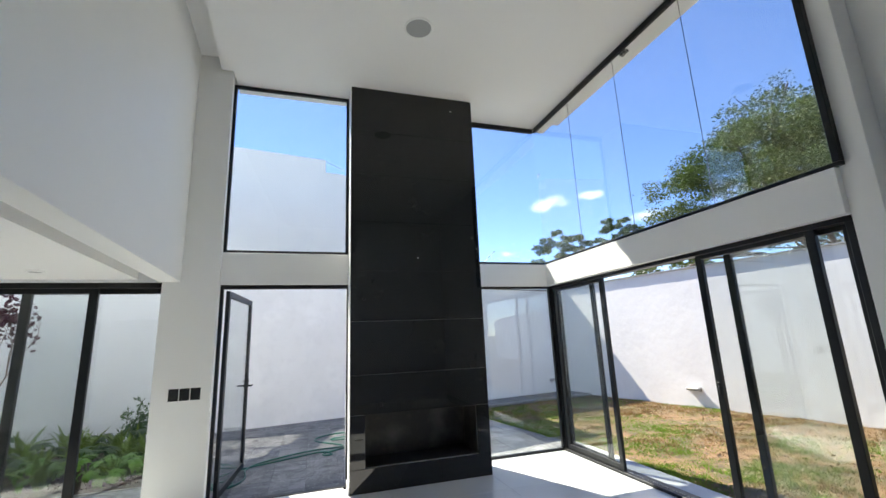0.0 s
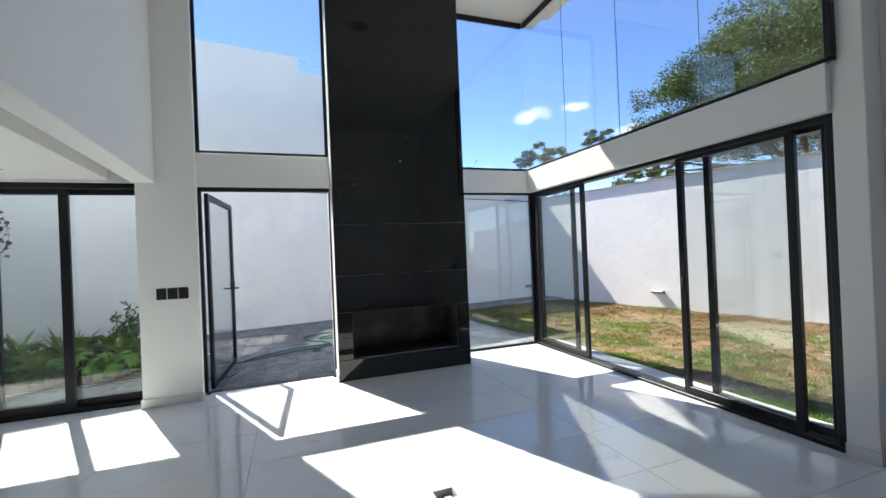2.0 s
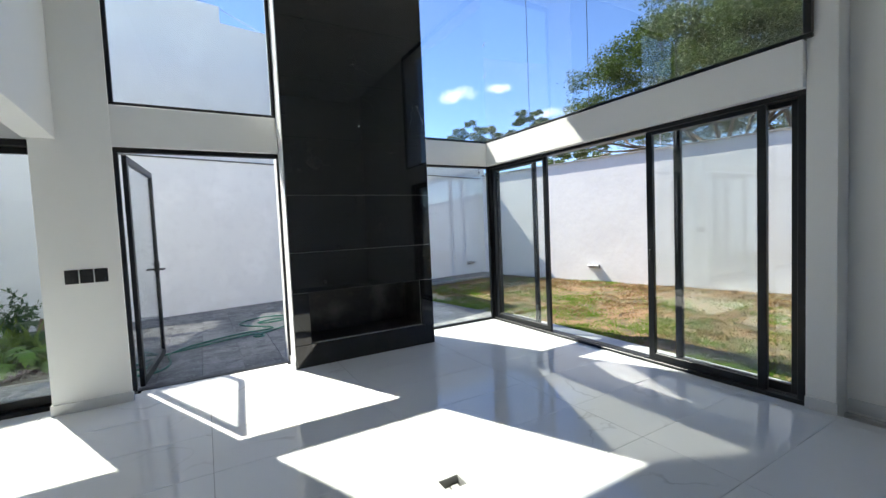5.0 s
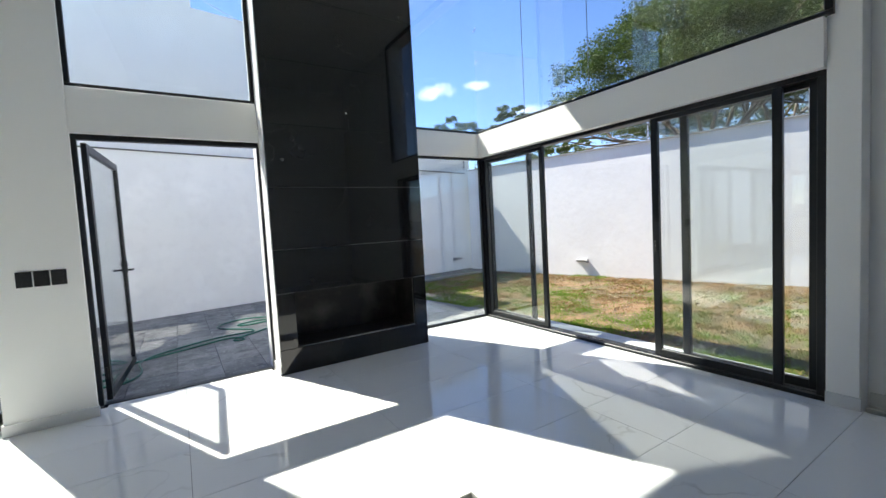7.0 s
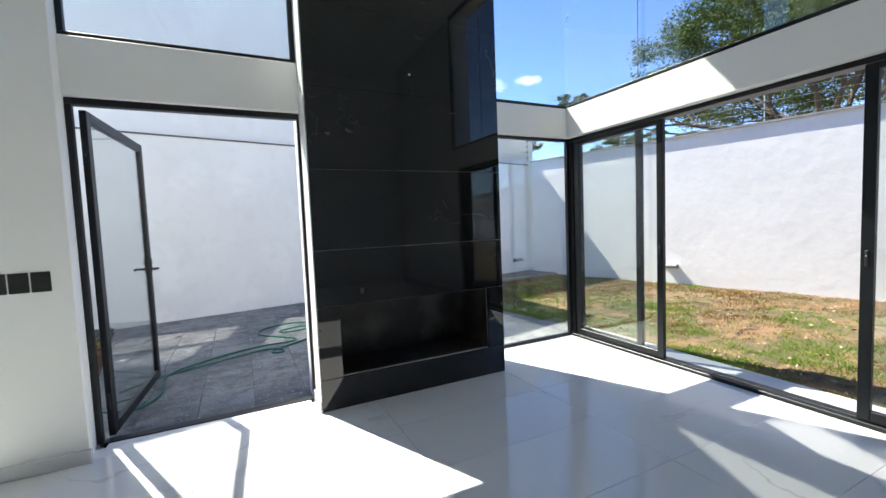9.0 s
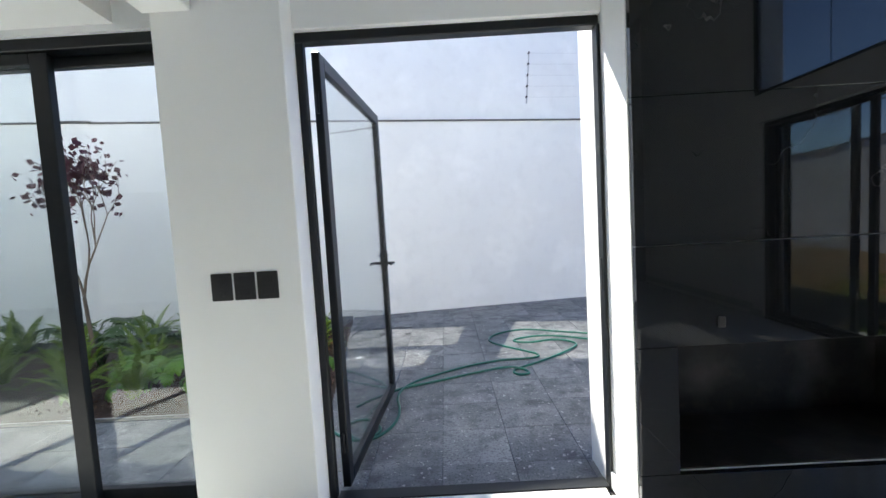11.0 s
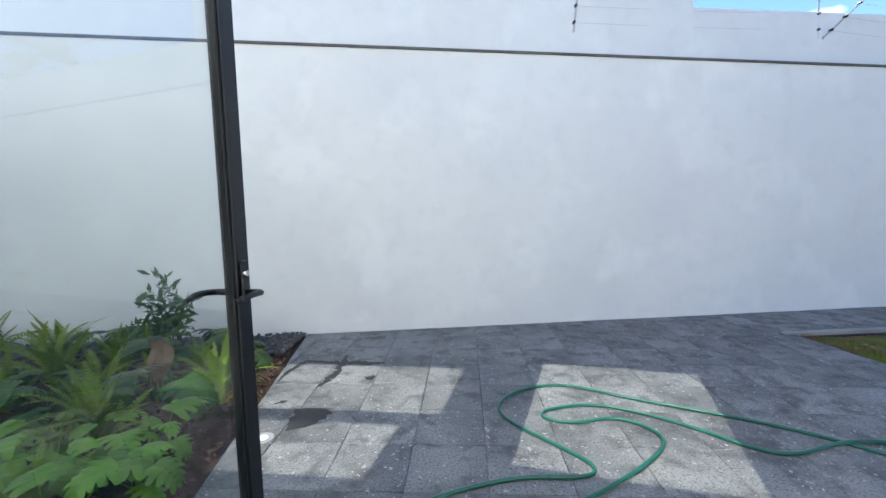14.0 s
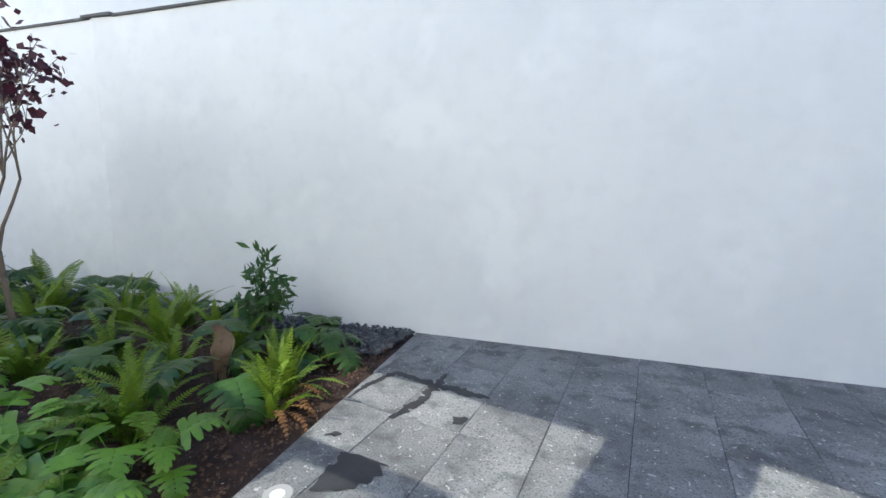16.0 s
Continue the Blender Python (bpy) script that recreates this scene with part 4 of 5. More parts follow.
for k, (x, y, s, n) in enumerate([(-1.95, 7.38, 1.0, 9), (-1.62, 7.62, 0.75, 6), (-2.6, 7.42, 1.05, 9), (-2.35, 7.2, 0.9, 8), (-1.7, 7.3, 0.7, 5), (-3.1, 7.4, 0.9, 7), (-1.48, 6.95, 0.75, 6), (-1.62, 7.05, 0.9, 8), (-2.05, 7.05, 0.95, 9), (-1.85, 7.6, 0.85, 7), (-2.9, 7.15, 0.95, 8), (-2.3, 7.55, 0.9, 8), (-1.5, 7.3, 0.8, 6)]):
    make_plant("philodendron", (x, y, -0.03), LOBED, n, s, 60 + k, "bright green philodendron with deeply lobed leaves", "plant", "leaf", group="philodendrons in the bed")
for k, (x, y, s, n) in enumerate([(-4.0, 7.96, 1.1, 9), (-3.4, 8.1, 1.0, 8), (-2.15, 8.85, 1.0, 9), (-1.98, 8.98, 0.85, 7), (-2.9, 9.05, 0.95, 8), (-4.4, 8.9, 1.1, 9), (-5.0, 8.7, 1.1, 9), (-2.7, 8.0, 0.9, 7), (-5.9, 8.5, 1.1, 9), (-3.2, 9.1, 0.8, 7)]):
    make_plant("dark_philodendron", (x, y, -0.03), LOBED_DARK, n, s, 80 + k, "dark green philodendron with cut leaves in the bed", "plant", "leaf", group="dark philodendrons in the bed")

# a monstera with drooping leaves, one of them withered
BIG = lobed_mesh(DARK_LEAF, 9, 0.40, 8, 0.42)
mon = make_plant("monstera", (-2.12, 8.27, -0.03), [BIG], 3, 0.9, 5, "monstera with large drooping leaves, one withered", "plant", "leaf")
bm = bmesh.new()
prev = None
for k in range(9):
    t = k / 8
    w = 0.10 * math.sin(math.pi * (0.1 + 0.88 * t)) ** 0.8 + 0.004
    c = Vector((0.03 * math.sin(5 * t), 0.015 * math.sin(9 * t), 0.40 - 0.30 * t))
    row = [bm.verts.new(c + Vector((w * (u - 3.5) / 3.5, 0.022 * math.cos(u * 3.0 + 2 * t) + 0.02 * math.cos(u * 0.9), 0.012 * math.sin(u * 2.6 + k)))) for u in range(8)]
    if prev:
        for u in range(7):
            bm.faces.new((prev[u], prev[u + 1], row[u + 1], row[u]))
    prev = row
o = part("withered_leaf", bm, WITHERED, mon, "curled withered brown leaf", smooth=True)
o.matrix_parent_inverse = Matrix()
o.location = (0.06, -0.06, 0.05)
for dx in (-0.05, 0.02, 0.06):
    bm = bmesh.new()
    tube(bm, (dx, -0.03, 0), (dx * 0.5 + 0.04, -0.05, 0.34), 0.011, 0.006, 6)
    o = part("stalk", bm, WITHERED, mon, "dry stalk")
    o.matrix_parent_inverse = Matrix()


def leaf_cloud(points, size, seed, flat=0.5, per=1, wide=0.5):
    """Many small pointed leaves, four corners each, about the given points."""
    rng = np.random.default_rng(seed)
    P = np.repeat(np.asarray(points, float), per, 0)
    n = len(P)
    d = rng.normal(size=(n, 3))
    d[:, 2] *= flat
    d /= np.linalg.norm(d, axis=1)[:, None]
    u = np.cross(d, rng.normal(size=(n, 3)))
    u /= np.linalg.norm(u, axis=1)[:, None]
    L = size * rng.uniform(0.6, 1.25, (n, 1))
    quad = np.stack([P, P + d * L * 0.5 + u * L * wide * 0.5, P + d * L, P + d * L * 0.5 - u * L * wide * 0.5], 1).reshape(-1, 3)
    return quad.tolist(), np.arange(4 * n).reshape(-1, 4).tolist()


def mesh_part(name, verts, faces, mat, parent, label=""):
    me = bpy.data.meshes.new(name)
    me.from_pydata(verts, [], faces)
    me.materials.append(mat)
    ob = new(name, me)
    ob.parent = parent
    if label:
        ob["label"] = label
    return ob


def grow(bm, r, p, d, length, radius, depth, ends, spread, rise, split=2, sides=6):
    """A branch in three bends, then its children."""
    for k in range(3):
        q = p + d * length / 3
        tube(bm, p, q, radius * (1 - 0.12 * k), radius * (1 - 0.12 * (k + 1)), sides, cap=False)
        p = q
        d = (d + Vector((r.gauss(0, 0.10), r.gauss(0, 0.10), r.gauss(0, 0.06) + rise * 0.10))).normalized()
        if depth <= 1:
            ends.append(p.copy())
    if depth == 0:
        return
    for k in range(split + (r.random() < 0.35)):
        a = r.uniform(0, 2 * math.pi)
        side = (d.orthogonal().normalized() * math.cos(a) + d.cross(d.orthogonal().normalized()) * math.sin(a))
        nd = (d + side * spread * r.uniform(0.6, 1.2) + Vector((0, 0, rise * 0.12))).normalized()
        grow(bm, r, p, nd, length * r.uniform(0.62, 0.85), radius * 0.62, depth - 1, ends, spread, rise, split, sides)


def make_purple_tree(at):
    e = empty("purple_leaf_tree", at)
    r = random.Random(12)
    bm = bmesh.new()
    ends = []
    tube(bm, (0, 0, -0.05), (0.015, 0.01, 0.26), 0.024, 0.021, 8, cap=False)
    tube(bm, (0.015, 0.01, 0.26), (-0.01, 0.0, 0.78), 0.021, 0.017, 8, cap=False)
    for d in ((-0.26, 0.1, 1), (0.24, -0.08, 1), (0.02, 0.24, 1.1)):
        grow(bm, r, Vector((-0.01, 0, 0.78)), Vector(d).normalized(), 0.56, 0.0135, 3, ends, 0.42, 0.5, 2, 5)
    part("trunk", bm, TWIG, e, "slender grey-brown stems", smooth=True).matrix_parent_inverse = Matrix()
    rng = np.random.default_rng(3)
    pts = np.array([tuple(p) for p in ends if p.z > 0.98])
    pts = pts[rng.random(len(pts)) < 0.6]
    pts = np.repeat(pts, 4, 0) + rng.normal(0, 0.075, (len(pts) * 4, 3))
    v, f = leaf_cloud(pts, 0.08, 4, 0.7, 1, 0.85)
    mesh_part("crown", v, f, PURPLE, e, "sparse plum-purple leaves")
    return tagged(e, "young slender tree with sparse plum-purple leaves in the bed", "tree")


make_purple_tree((-4.05, 7.93, -0.03))


def make_shrub(at):
    """A loose pyramid: upright stems, side twigs shorter towards the top, leaves along them."""
    e = empty("shrub", at)
    r = random.Random(4)
    bm = bmesh.new()
    spots = []
    for lean_x, lean_y, high in ((0.02, 0.0, 0.70), (-0.20, 0.07, 0.52), (0.22, -0.06, 0.50), (0.03, 0.15, 0.46)):
        last = Vector((0, 0, 0))
        for k in range(1, 13):
            t = k / 12
            p = Vector((lean_x * t + r.gauss(0, 0.006), lean_y * t + r.gauss(0, 0.006), high * t))
            tube(bm, last, p, 0.006 - 0.004 * (t - 1 / 12), 0.006 - 0.004 * t, 5, cap=False)
            last = p
            if k < 3:
                continue
            a = k * 2.4 + lean_x * 40
            out = Vector((math.cos(a), math.sin(a), 0.75)).normalized()
            reach = (0.08 + 0.24 * (1 - t)) * r.uniform(0.7, 1.2)
            tube(bm, p, p + out * reach, 0.0025, 0.0012, 4, cap=False)
            for i in range(10):
                q = p + out * reach * (0.2 + 0.85 * i / 9)
                spots.append((q.x + r.gauss(0, 0.016), q.y + r.gauss(0, 0.016), q.z + r.gauss(0, 0.014) - 0.01))
    part("stem", bm, STEM, e, smooth=True).matrix_parent_inverse = Matrix()
    v, f = leaf_cloud(spots, 0.098, 8, 0.8, 1, 0.36)
    mesh_part("foliage", v, f, SHRUB, e, "small pointed green leaves")
    return tagged(e, "loose leafy green shrub against the boundary wall", "shrub")


make_shrub((-2.56, 8.97, 0.0))

# ---- garden: lawn, grass, trees beyond the wall ----
def lawn_edge(y):
    return 4.03 if y < 5.6 else 4.0 - 0.163 * (y - 5.6)


def lawn_z(x, y):
    return -0.075 + 0.022 * noise.noise((x * 0.9, y * 0.9, 5)) + 0.012 * noise.noise((x * 4, y * 4, 9))


bm = bmesh.new()
rows = []
for j in range(161):
    y = -18 + 27.75 * j / 160
    x0, x1 = lawn_edge(y), garden_x(y) + 0.05
    rows.append([bm.verts.new((x0 + (x1 - x0) * i / 50, y, lawn_z(x0 + (x1 - x0) * i / 50, y))) for i in range(51)])
for a, b in zip(rows, rows[1:]):
    for i in range(50):
        bm.faces.new((a[i], a[i + 1], b[i + 1], b[i]))
for v in bm.verts:
    v.co.y += min(1.0, max(0.0, (v.co.y - 8.6) / 1.15)) * 0.14 * (v.co.x - 3.33)
lawn = finish("lawn", bm, LAWN, smooth=True)
tagged(lawn, "patchy lawn, half green and half dried brown", "lawn", kind="structure")

GRASS = material("grass_blades", (0.125, 0.235, 0.02), 0.6, spots=((6.0, 5, 0.45, 0.7, (0.19, 0.26, 0.03), 0.7),), spec=0.25)
DRY_GRASS = material("dry_grass_blades", (0.29, 0.175, 0.07), 0.7, spots=((5.0, 5, 0.42, 0.7, (0.13, 0.078, 0.038), 0.8),), spec=0.2)
translucent(GRASS, 0.3)
rng = np.random.default_rng(11)
N = 250000
gy = -1.0 + 10.7 * rng.random(N) ** 0.85
gu = rng.random(N) ** 1.25
edge_x = np.where(gy < 5.6, 4.03, 4.0 - 0.163 * (gy - 5.6))
gx = edge_x + 0.005 + gu * (7.73 + 0.238 * (8.6 - gy) - edge_x)
keep = np.array([0.6 * noise.noise((a * 1.1, b * 1.1, 0)) + 0.6 * noise.noise((a * 4.5, b * 4.5, 2)) + 0.4 * noise.noise((a * 13, b * 13, 6)) for a, b in zip(gx, gy)])
sel = rng.random(N) < np.clip(0.60 + 1.0 * keep, 0.08, 1.0)
gx, gy, keep = gx[sel], gy[sel], keep[sel]
n = len(gx)
gz = -0.085 + np.array([0.022 * noise.noise((a * 0.9, b * 0.9, 5)) + 0.012 * noise.noise((a * 4, b * 4, 9)) for a, b in zip(gx, gy)])
hgt = rng.uniform(0.018, 0.045, n) * np.clip(1.0 + 0.9 * keep, 0.5, 1.8) + np.where(gx - np.where(gy < 5.6, 4.03, 4.0 - 0.163 * (gy - 5.6)) < 0.15, 0.03, 0)
gy = gy + np.clip((gy - 8.6) / 1.15, 0, 1) * 0.14 * (gx - 3.33)
ang = rng.uniform(0, 6.283, n)
wid = rng.uniform(0.0025, 0.0055, n)
lean_x, lean_y = rng.normal(0, 0.55, n) * hgt, rng.normal(0, 0.55, n) * hgt
base = np.stack([gx, gy, gz], 1)
off = np.stack([np.cos(ang) * wid, np.sin(ang) * wid, 0 * wid], 1)
tri = np.stack([base - off, base + off, base + np.stack([lean_x, lean_y, hgt], 1)], 1).reshape(-1, 3)
me = bpy.data.meshes.new("grass")
me.from_pydata(tri.tolist(), [], np.arange(3 * n).reshape(-1, 3).tolist())
me.materials.append(GRASS)
me.materials.append(DRY_GRASS)
across = (gx - 4.03) / 3.7
patch = np.array([noise.noise((a * 0.8, b * 0.8, 3)) + 0.7 * noise.noise((a * 3.2, b * 3.2, 4)) for a, b in zip(gx, gy)])
dry = rng.random(n) < np.clip(-0.02 + 0.9 * across - 1.6 * patch, 0.04, 0.96)
me.polygons.foreach_set("material_index", dry.astype(np.int32))
tagged(new("grass", me), "short grass, green with dry straw-coloured patches", "grass", kind="stuff")

LITTER = material("dry_fallen_leaves", (0.30, 0.22, 0.12), 0.8, spots=((2.0, 3, 0.4, 0.7, (0.42, 0.35, 0.24), 0.8),))
spots_l = []
for k in range(1500):
    y = random.uniform(-1, 9.6)
    x = lawn_edge(y) + 0.05 + random.random() * (garden_x(y) - lawn_edge(y) - 0.15)
    spots_l.append((x, y, lawn_z(x, y) + 0.022))
v, f = leaf_cloud(spots_l, 0.05, 31, 0.12, 1, 0.5)
me = bpy.data.meshes.new("leaf_litter")
me.from_pydata(v, [], f)
me.materials.append(LITTER)
tagged(new("leaf_litter", me), "small dry fallen leaves scattered over the lawn", "leaves", kind="stuff")

CANOPY = material("tree_leaf_green", (0.07, 0.11, 0.024), 0.6, spots=((0.6, 4, 0.4, 0.65, (0.125, 0.155, 0.034), 0.9), (2.2, 4, 0.45, 0.62, (0.032, 0.056, 0.014), 0.85)), spec=0.25)
CANOPY_B = material("tree_leaf_yellow_green", (0.095, 0.12, 0.03), 0.6, spots=((0.6, 4, 0.4, 0.65, (0.14, 0.145, 0.04), 0.9), (3.0, 4, 0.45, 0.7, (0.06, 0.085, 0.022), 0.7)), spec=0.25)
translucent(CANOPY, 0.25)
translucent(CANOPY_B, 0.25)
BARK = material("tree_bark", (0.13, 0.10, 0.075), 0.9, spots=((5.0, 5, 0.4, 0.7, (0.07, 0.055, 0.04), 0.8),), bump=0.5)


def crown_points(g, mid, wide, tall, lobes, lobe, clumps, leaves, puff):
    """Leaf places on the rims of many lobes that make up a domed, open-bottomed crown."""
    z = g.uniform(-0.12, 1.0, lobes)
    a = np.arange(lobes) * 2.39996 + g.normal(0, 0.25, lobes)
    h = np.sqrt(np.clip(1 - z * z, 0, 1))
    grow_by = g.uniform(0.72, 1.06, lobes)
    hub = np.stack([np.cos(a) * h * wide * grow_by, np.sin(a) * h * wide * grow_by, z * tall * grow_by], 1) + np.asarray(mid)
    out = []
    for q in hub:
        r = lobe * g.uniform(0.65, 1.25)
        d = g.normal(size=(clumps, 3))
        d[:, 2] = np.abs(d[:, 2]) - 0.25
        d /= np.linalg.norm(d, axis=1)[:, None]
        c = q + d * np.array((r, r, r * 0.62)) * g.uniform(0.55, 1.05, (clumps, 1))
        c = np.repeat(c, leaves, 0)
        out.append(c + g.normal(0, 1, c.shape) * np.array((puff, puff, puff * 0.55)))
    return np.concatenate(out)


def make_tree(at, height, wide, seed, mat, label, lobes, leaves, leaf, low=0.55):
    e = empty("tree", at)
    r = random.Random(seed)
    bm = bmesh.new()
    ends = []
    fork = height * 0.34
    last = Vector((0, 0, -0.2))
    for k in range(1, 4):
        q = Vector((0.06 * k * r.uniform(-1, 1), 0.06 * k * r.uniform(-1, 1), fork * k / 3))
        tube(bm, last, q, 0.055 * height * (0.62 - 0.1 * k), 0.055 * height * (0.52 - 0.1 * k), 8, cap=False)
        last = q
    n = 8
    for k in range(n):
        a = 2 * math.pi * k / n + r.uniform(-0.4, 0.4)
        up = r.uniform(0.45, 1.25)
        grow(bm, r, last, Vector((math.cos(a), math.sin(a), up)).normalized(), wide * 0.42, height * 0.0105, 3, ends, 0.55, 0.45, 2, 5)
    part("trunk", bm, BARK, e, "grey-brown trunk with spreading limbs", smooth=True).matrix_parent_inverse = Matrix()
    g = np.random.default_rng(seed)
    lobe = wide * 0.21
    mid = (0, 0, height * low)
    pts = crown_points(g, mid, wide - lobe * 0.7, height * (1 - low) - lobe * 0.5, lobes, lobe, 22, leaves, lobe * 0.135)
    twigs = np.array([tuple(p) for p in ends])
    few = np.repeat(twigs, max(3, leaves // 8), 0)
    pts = np.concatenate([pts, few + g.normal(0, lobe * 0.22, few.shape)])
    v, f = leaf_cloud(pts, leaf, seed, 0.5, 1, 0.5)
    mesh_part("crown", v, f, mat, e, "feathery spreading crown")
    return tagged(e, label, "tree", group="trees beyond the garden wall")


make_tree((13.3, 7.3, 0), 8.0, 4.6, 2, CANOPY, "large spreading tree with feathery green crown beyond the wall", 76, 80, 0.075)
make_tree((16.0, 2.6, 0), 9.0, 5.0, 8, CANOPY_B, "large spreading tree with yellow-green crown beyond the wall", 64, 55, 0.09)
make_tree((15.0, -2.0, 0), 8.0, 4.6, 15, CANOPY, "large spreading tree with feathery green crown beyond the wall", 50, 36, 0.12)
make_tree((17.8, 6.6, 0), 8.6, 5.2, 21, CANOPY_B, "spreading tree with yellow-green crown behind the garden wall", 50, 36, 0.12)
make_tree((17.3, 20.0, 0), 8.2, 1.55, 5, CANOPY, "distant rounded green tree above the garden wall", 30, 30, 0.10, 0.72)
make_tree((18.7, 28.0, 0), 9.3, 2.6, 6, CANOPY_B, "distant pale green tree above the garden wall", 32, 30, 0.13, 0.70)
make_tree((15.4, 14.6, 0), 5.0, 2.0, 7, CANOPY, "small green tree just behind the garden wall", 26, 36, 0.09, 0.66)


# ---- floor tiles and pavers ----
def clip(poly, a, b, c):
    """The part of a polygon where a * x + b * y <= c."""
    out = []
    for i, p in enumerate(poly):
        q = poly[(i + 1) % len(poly)]
        fp, fq = a * p[0] + b * p[1] - c, a * q[0] + b * q[1] - c
        if fp <= 0:
            out.append(p)
        if fp * fq < 0:
            t = fp / (fp - fq)
            out.append((p[0] + t * (q[0] - p[0]), p[1] + t * (q[1] - p[1])))
    return out


def slab_mesh(name, poly, z0, z1, mat, chamfer):
    """A slab with a small chamfer round its top."""
    n = len(poly)
    cx, cy = sum(p[0] for p in poly) / n, sum(p[1] for p in poly) / n
    top = []
    for x, y in poly:
        d = math.hypot(x - cx, y - cy) or 1
        top.append((x - (x - cx) / d * chamfer, y - (y - cy) / d * chamfer, z1))
    verts = [(x, y, z0) for x, y in poly] + [(x, y, z1 - chamfer) for x, y in poly] + top
    faces = [list(range(2 * n, 3 * n))]
    for i in range(n):
        j = (i + 1) % n
        faces += [[i, j, n + j, n + i], [n + i, n + j, 2 * n + j, 2 * n + i]]
    me = bpy.data.meshes.new(name)
    me.from_pydata(verts, [], faces)
    me.materials.append(mat)
    return me


def lay(name, parent, mat, xs, ys, cuts, gap, z, chamfer, jitter, thick, seed, skip=None):
    r = random.Random(seed)
    shared = {}
    for x0, x1 in zip(xs, xs[1:]):
        for y0, y1 in zip(ys, ys[1:]):
            if skip and x0 < skip[0] < x1 and y0 < skip[1] < y1:
                continue
            poly = [(x0 + gap, y0 + gap), (x1 - gap, y0 + gap), (x1 - gap, y1 - gap), (x0 + gap, y1 - gap)]
            whole = poly
            for a, b, c in cuts:
                poly = clip(poly, a, b, c) if poly else poly
            if len(poly) < 3:
                continue
            area = abs(sum(p[0] * q[1] - q[0] * p[1] for p, q in zip(poly, poly[1:] + poly[:1]))) / 2
            if area < 0.004:
                continue
            cx, cy = (x0 + x1) / 2, (y0 + y1) / 2
            key = (round(x1 - x0, 3), round(y1 - y0, 3))
            local = [(px - cx, py - cy) for px, py in poly]
            if poly == whole:
                if key not in shared:
                    shared[key] = slab_mesh(name, local, -thick, 0, mat, chamfer)
                me = shared[key]
            else:
                me = slab_mesh(name, local, -thick, 0, mat, chamfer)
            o = new(name, me)
            o.parent = parent
            o.location = (cx, cy, z + r.uniform(-jitter, jitter))
            o.rotation_euler = (r.uniform(-1, 1) * jitter * 2, r.uniform(-1, 1) * jitter * 2, 0)


def steps(start, pitch, lo, hi):
    k0 = math.floor((lo - start) / pitch)
    out = [lo]
    k = k0 + 1
    while start + k * pitch < hi - 0.02:
        if start + k * pitch > lo + 0.02:
            out.append(start + k * pitch)
        k += 1
    return out + [hi]


# the polished tiles, square to the house
XS = steps(1.02, 1.20, -9.18, 3.53)
YS = steps(4.14, 0.575, -1.18, 5.43)
lay("tile", floor, TILE, XS, YS, [], 0.0013, 0.0, 0.0006, 0.00012, 0.058, 1, skip=(0.97, 2.69))
# the tile that was cut for the outlet box
bm = bmesh.new()
hx, hy = (0.89, 1.019), (2.636, 2.744)
x0, x1 = max(x for x in XS if x < 0.97) + 0.0009, min(x for x in XS if x > 0.97) - 0.0009
y0, y1 = max(y for y in YS if y < 2.69) + 0.0009, min(y for y in YS if y > 2.69) - 0.0009
for b in ((x0, hx[0], y0, y1), (hx[0], x1, y0, hy[0]), (hx[0], x1, hy[1], y1)):
    box(bm, *b, -0.058, 0.0)
part("tile", bm, TILE, floor)
lay("tile", floor, TILE, [-0.735, 0.56], [5.4318, 5.492], [], 0.0009, 0.0, 0.0006, 0.0, 0.058, 2)
lay("tile", floor, TILE, steps(1.02, 1.20, 2.226, 3.53), [5.4318, 5.745], [], 0.0009, 0.0, 0.0006, 0.0, 0.058, 3)

# the pavers of the patio, cut along the bed, the lawn and the boundary wall
PX = steps(0.16, 0.405, -1.75, 4.05)
PY = steps(7.755, 0.392, 5.85, 11.2)
lay("paver", patio_base, PAVER, PX, [y for y in PY if y > 6.5], [(-1, -0.16, 1.28 - 0.16 * 7.69), (1, 0.163, 4.0 + 0.163 * 5.6), (-0.163, 1, 10.02)], 0.0014, -0.03, 0.002, 0.0012, 0.03, 4)
lay("paver", patio_base, PAVER, steps(0.16, 0.405, -10.9, 4.03), [5.60, 5.795, 6.187, 6.579], [], 0.0014, -0.03, 0.002, 0.0012, 0.03, 5)
lay("paver", patio_base, PAVER, steps(0.16, 0.405, 3.2, 7.4), [9.72, 10.107, 10.5, 10.89, 11.2, 11.6], [(0.14, -1, 0.14 * 3.33 - 9.815), (-0.163, 1, 10.02), (-1, -0.163, -4.0 - 0.163 * 5.6)], 0.0014, -0.03, 0.002, 0.0012, 0.03, 6)

# wet stains that lie on the pavers
WET = material("wet_stone_stain", (0.022, 0.0225, 0.025), 0.6, spots=((12.0, 5, 0.4, 0.7, (0.04, 0.04, 0.044), 0.7),))


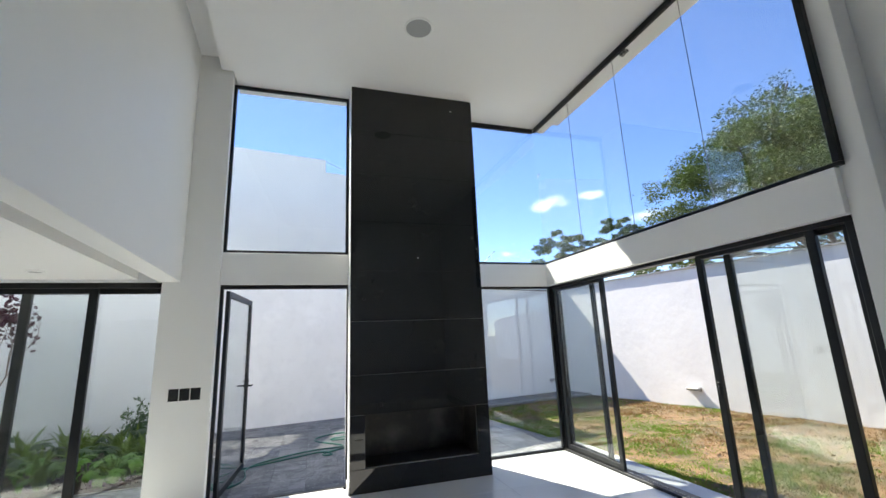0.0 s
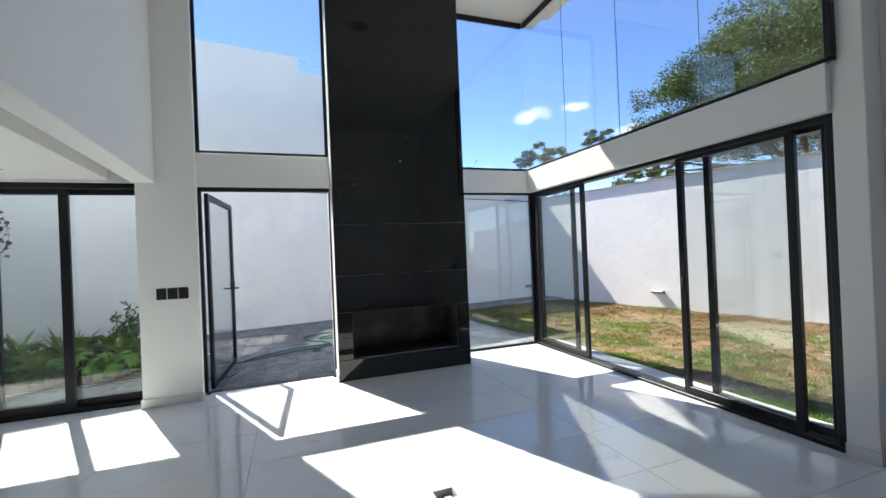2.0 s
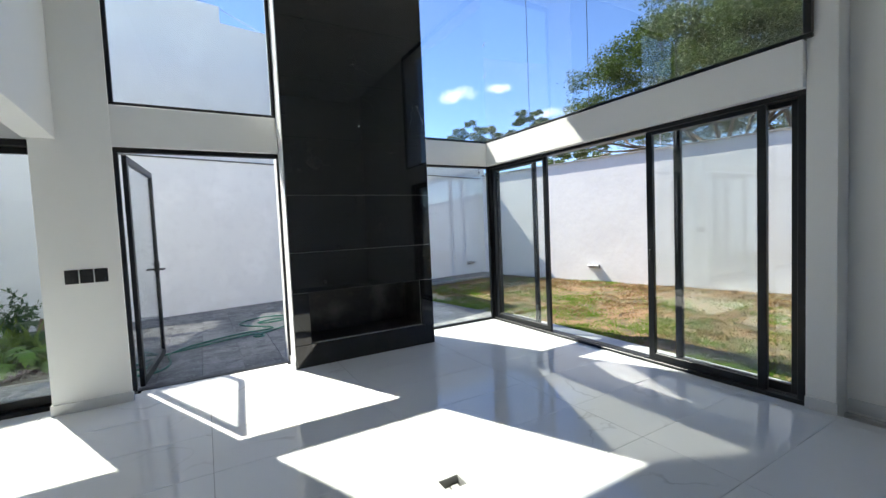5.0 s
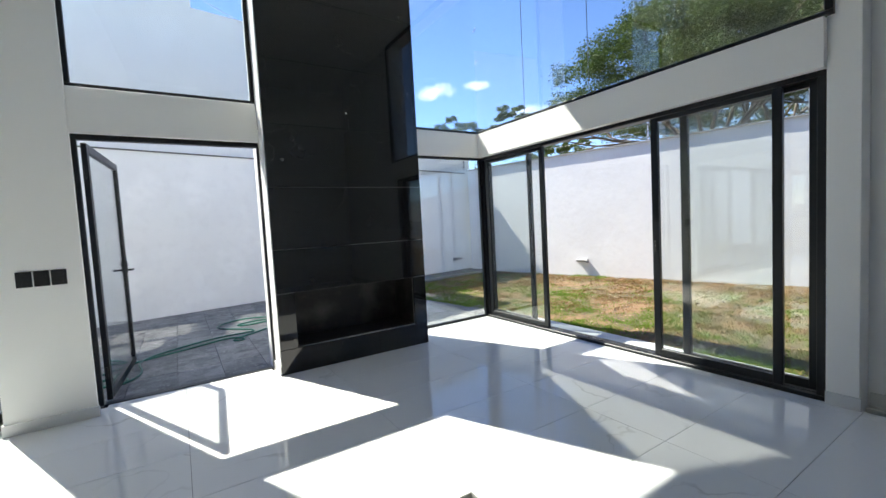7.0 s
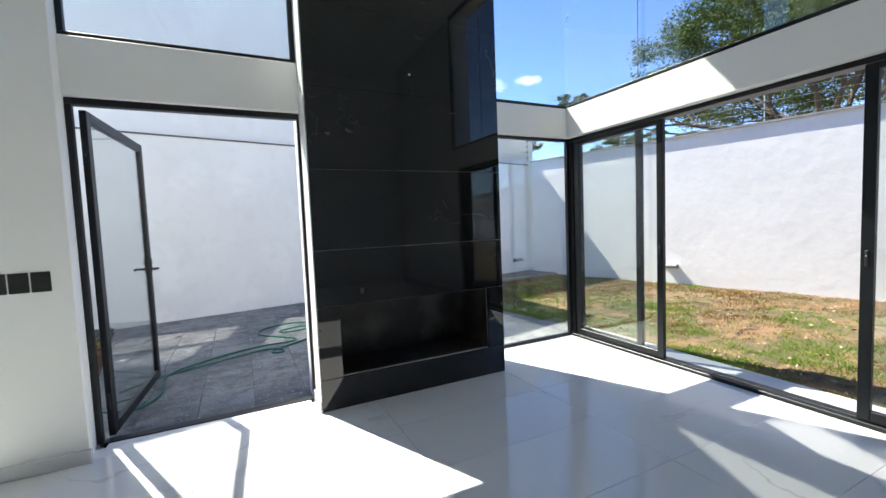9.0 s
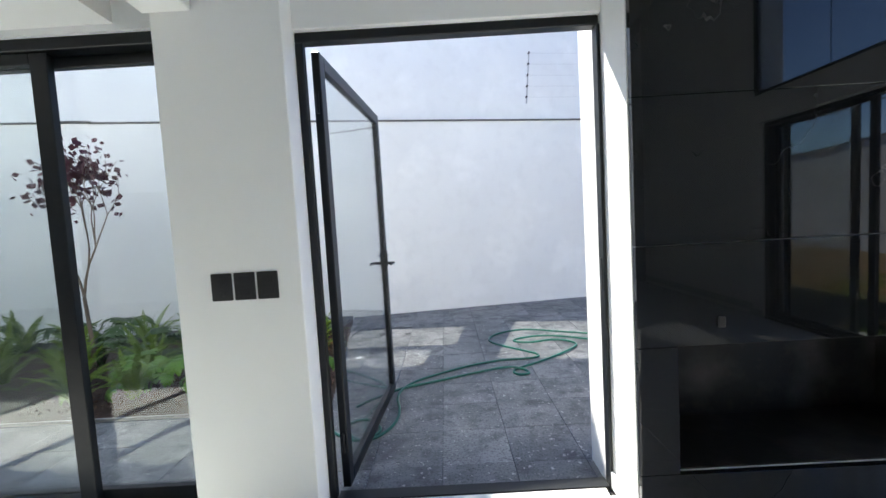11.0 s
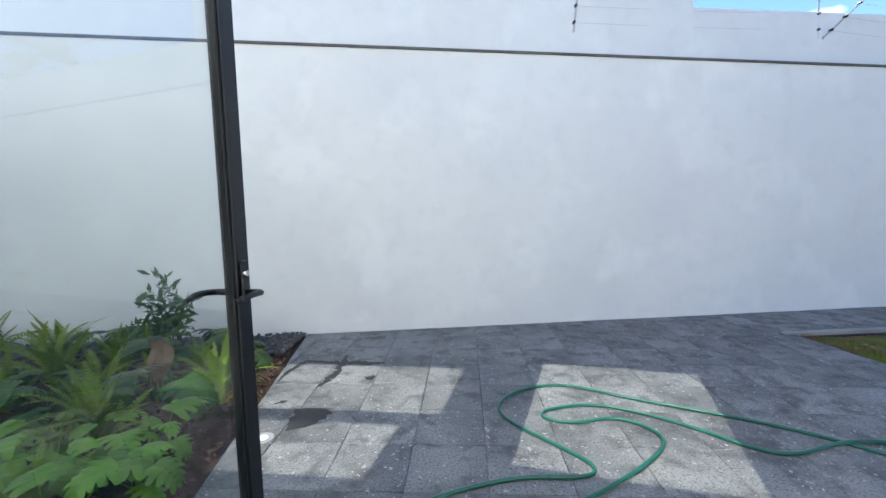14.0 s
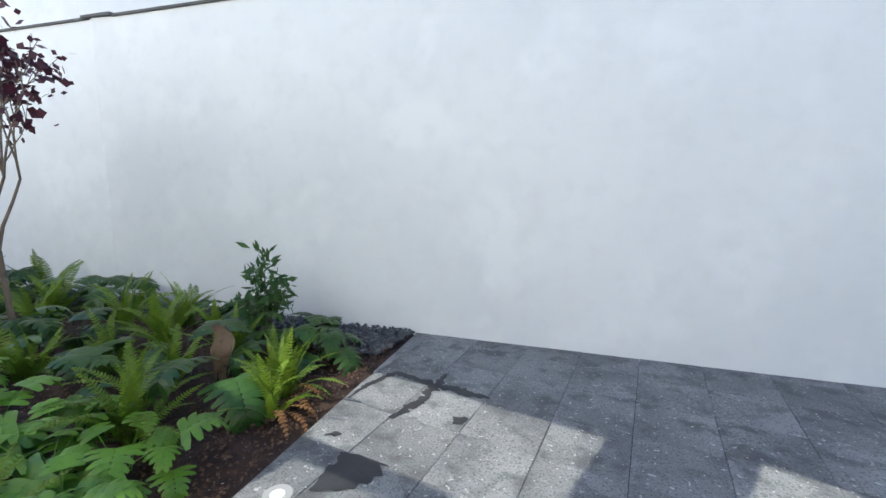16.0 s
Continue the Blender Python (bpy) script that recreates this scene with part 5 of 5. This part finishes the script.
def stain(seed, spine, ragged=0.3):
    """A run of damp along a line of (x, y, half width), with ragged edges."""
    r = random.Random(seed)
    pts = []
    for (x0, y0, w0), (x1, y1, w1) in zip(spine, spine[1:]):
        n = max(3, int(math.hypot(x1 - x0, y1 - y0) / 0.018))
        pts += [(x0 + (x1 - x0) * i / n, y0 + (y1 - y0) * i / n, w0 + (w1 - w0) * i / n) for i in range(n)]
    pts.append(spine[-1])
    one, two = [], []
    for i, (x, y, w) in enumerate(pts):
        p, q = pts[max(0, i - 1)], pts[min(len(pts) - 1, i + 1)]
        d = math.hypot(q[0] - p[0], q[1] - p[1]) or 1
        nx, ny = -(q[1] - p[1]) / d, (q[0] - p[0]) / d
        ka, kb = 1.35 * w * (1 + r.gauss(0, ragged)), 1.35 * w * (1 + r.gauss(0, ragged))
        one.append((x + nx * ka, y + ny * ka, -0.0275 + 0.0004 * seed))
        two.append((x - nx * kb, y - ny * kb, -0.0275 + 0.0004 * seed))
    n = len(pts)
    me = bpy.data.meshes.new("wet_stain")
    me.from_pydata(one + two, [], [(i, i + 1, n + i + 1, n + i) for i in range(n - 1)])
    me.materials.append(WET)
    o = new("wet_stain", me)
    o.parent = patio_base
    o["label"] = "dark wet stain on the pavers"


stain(1, ((-1.39, 8.56, 0.006), (-1.40, 8.72, 0.013), (-1.36, 8.90, 0.015), (-1.32, 8.985, 0.02), (-1.04, 8.96, 0.022), (-0.78, 8.95, 0.032), (-0.63, 8.95, 0.008)))
stain(2, ((-1.04, 8.49, 0.010), (-1.01, 8.62, 0.028), (-0.99, 8.76, 0.022), (-1.0, 8.95, 0.03), (-1.01, 9.13, 0.006)))
stain(3, ((-1.03, 7.87, 0.005), (-1.0, 7.93, 0.035), (-0.965, 8.0, 0.085), (-0.945, 8.08, 0.10), (-0.94, 8.135, 0.095), (-0.94, 8.155, 0.07)), 0.16)
stain(4, ((-0.71, 8.60, 0.006), (-0.69, 8.64, 0.03), (-0.67, 8.69, 0.012)))
stain(5, ((-1.25, 8.20, 0.004), (-1.21, 8.23, 0.016), (-1.18, 8.25, 0.006)))
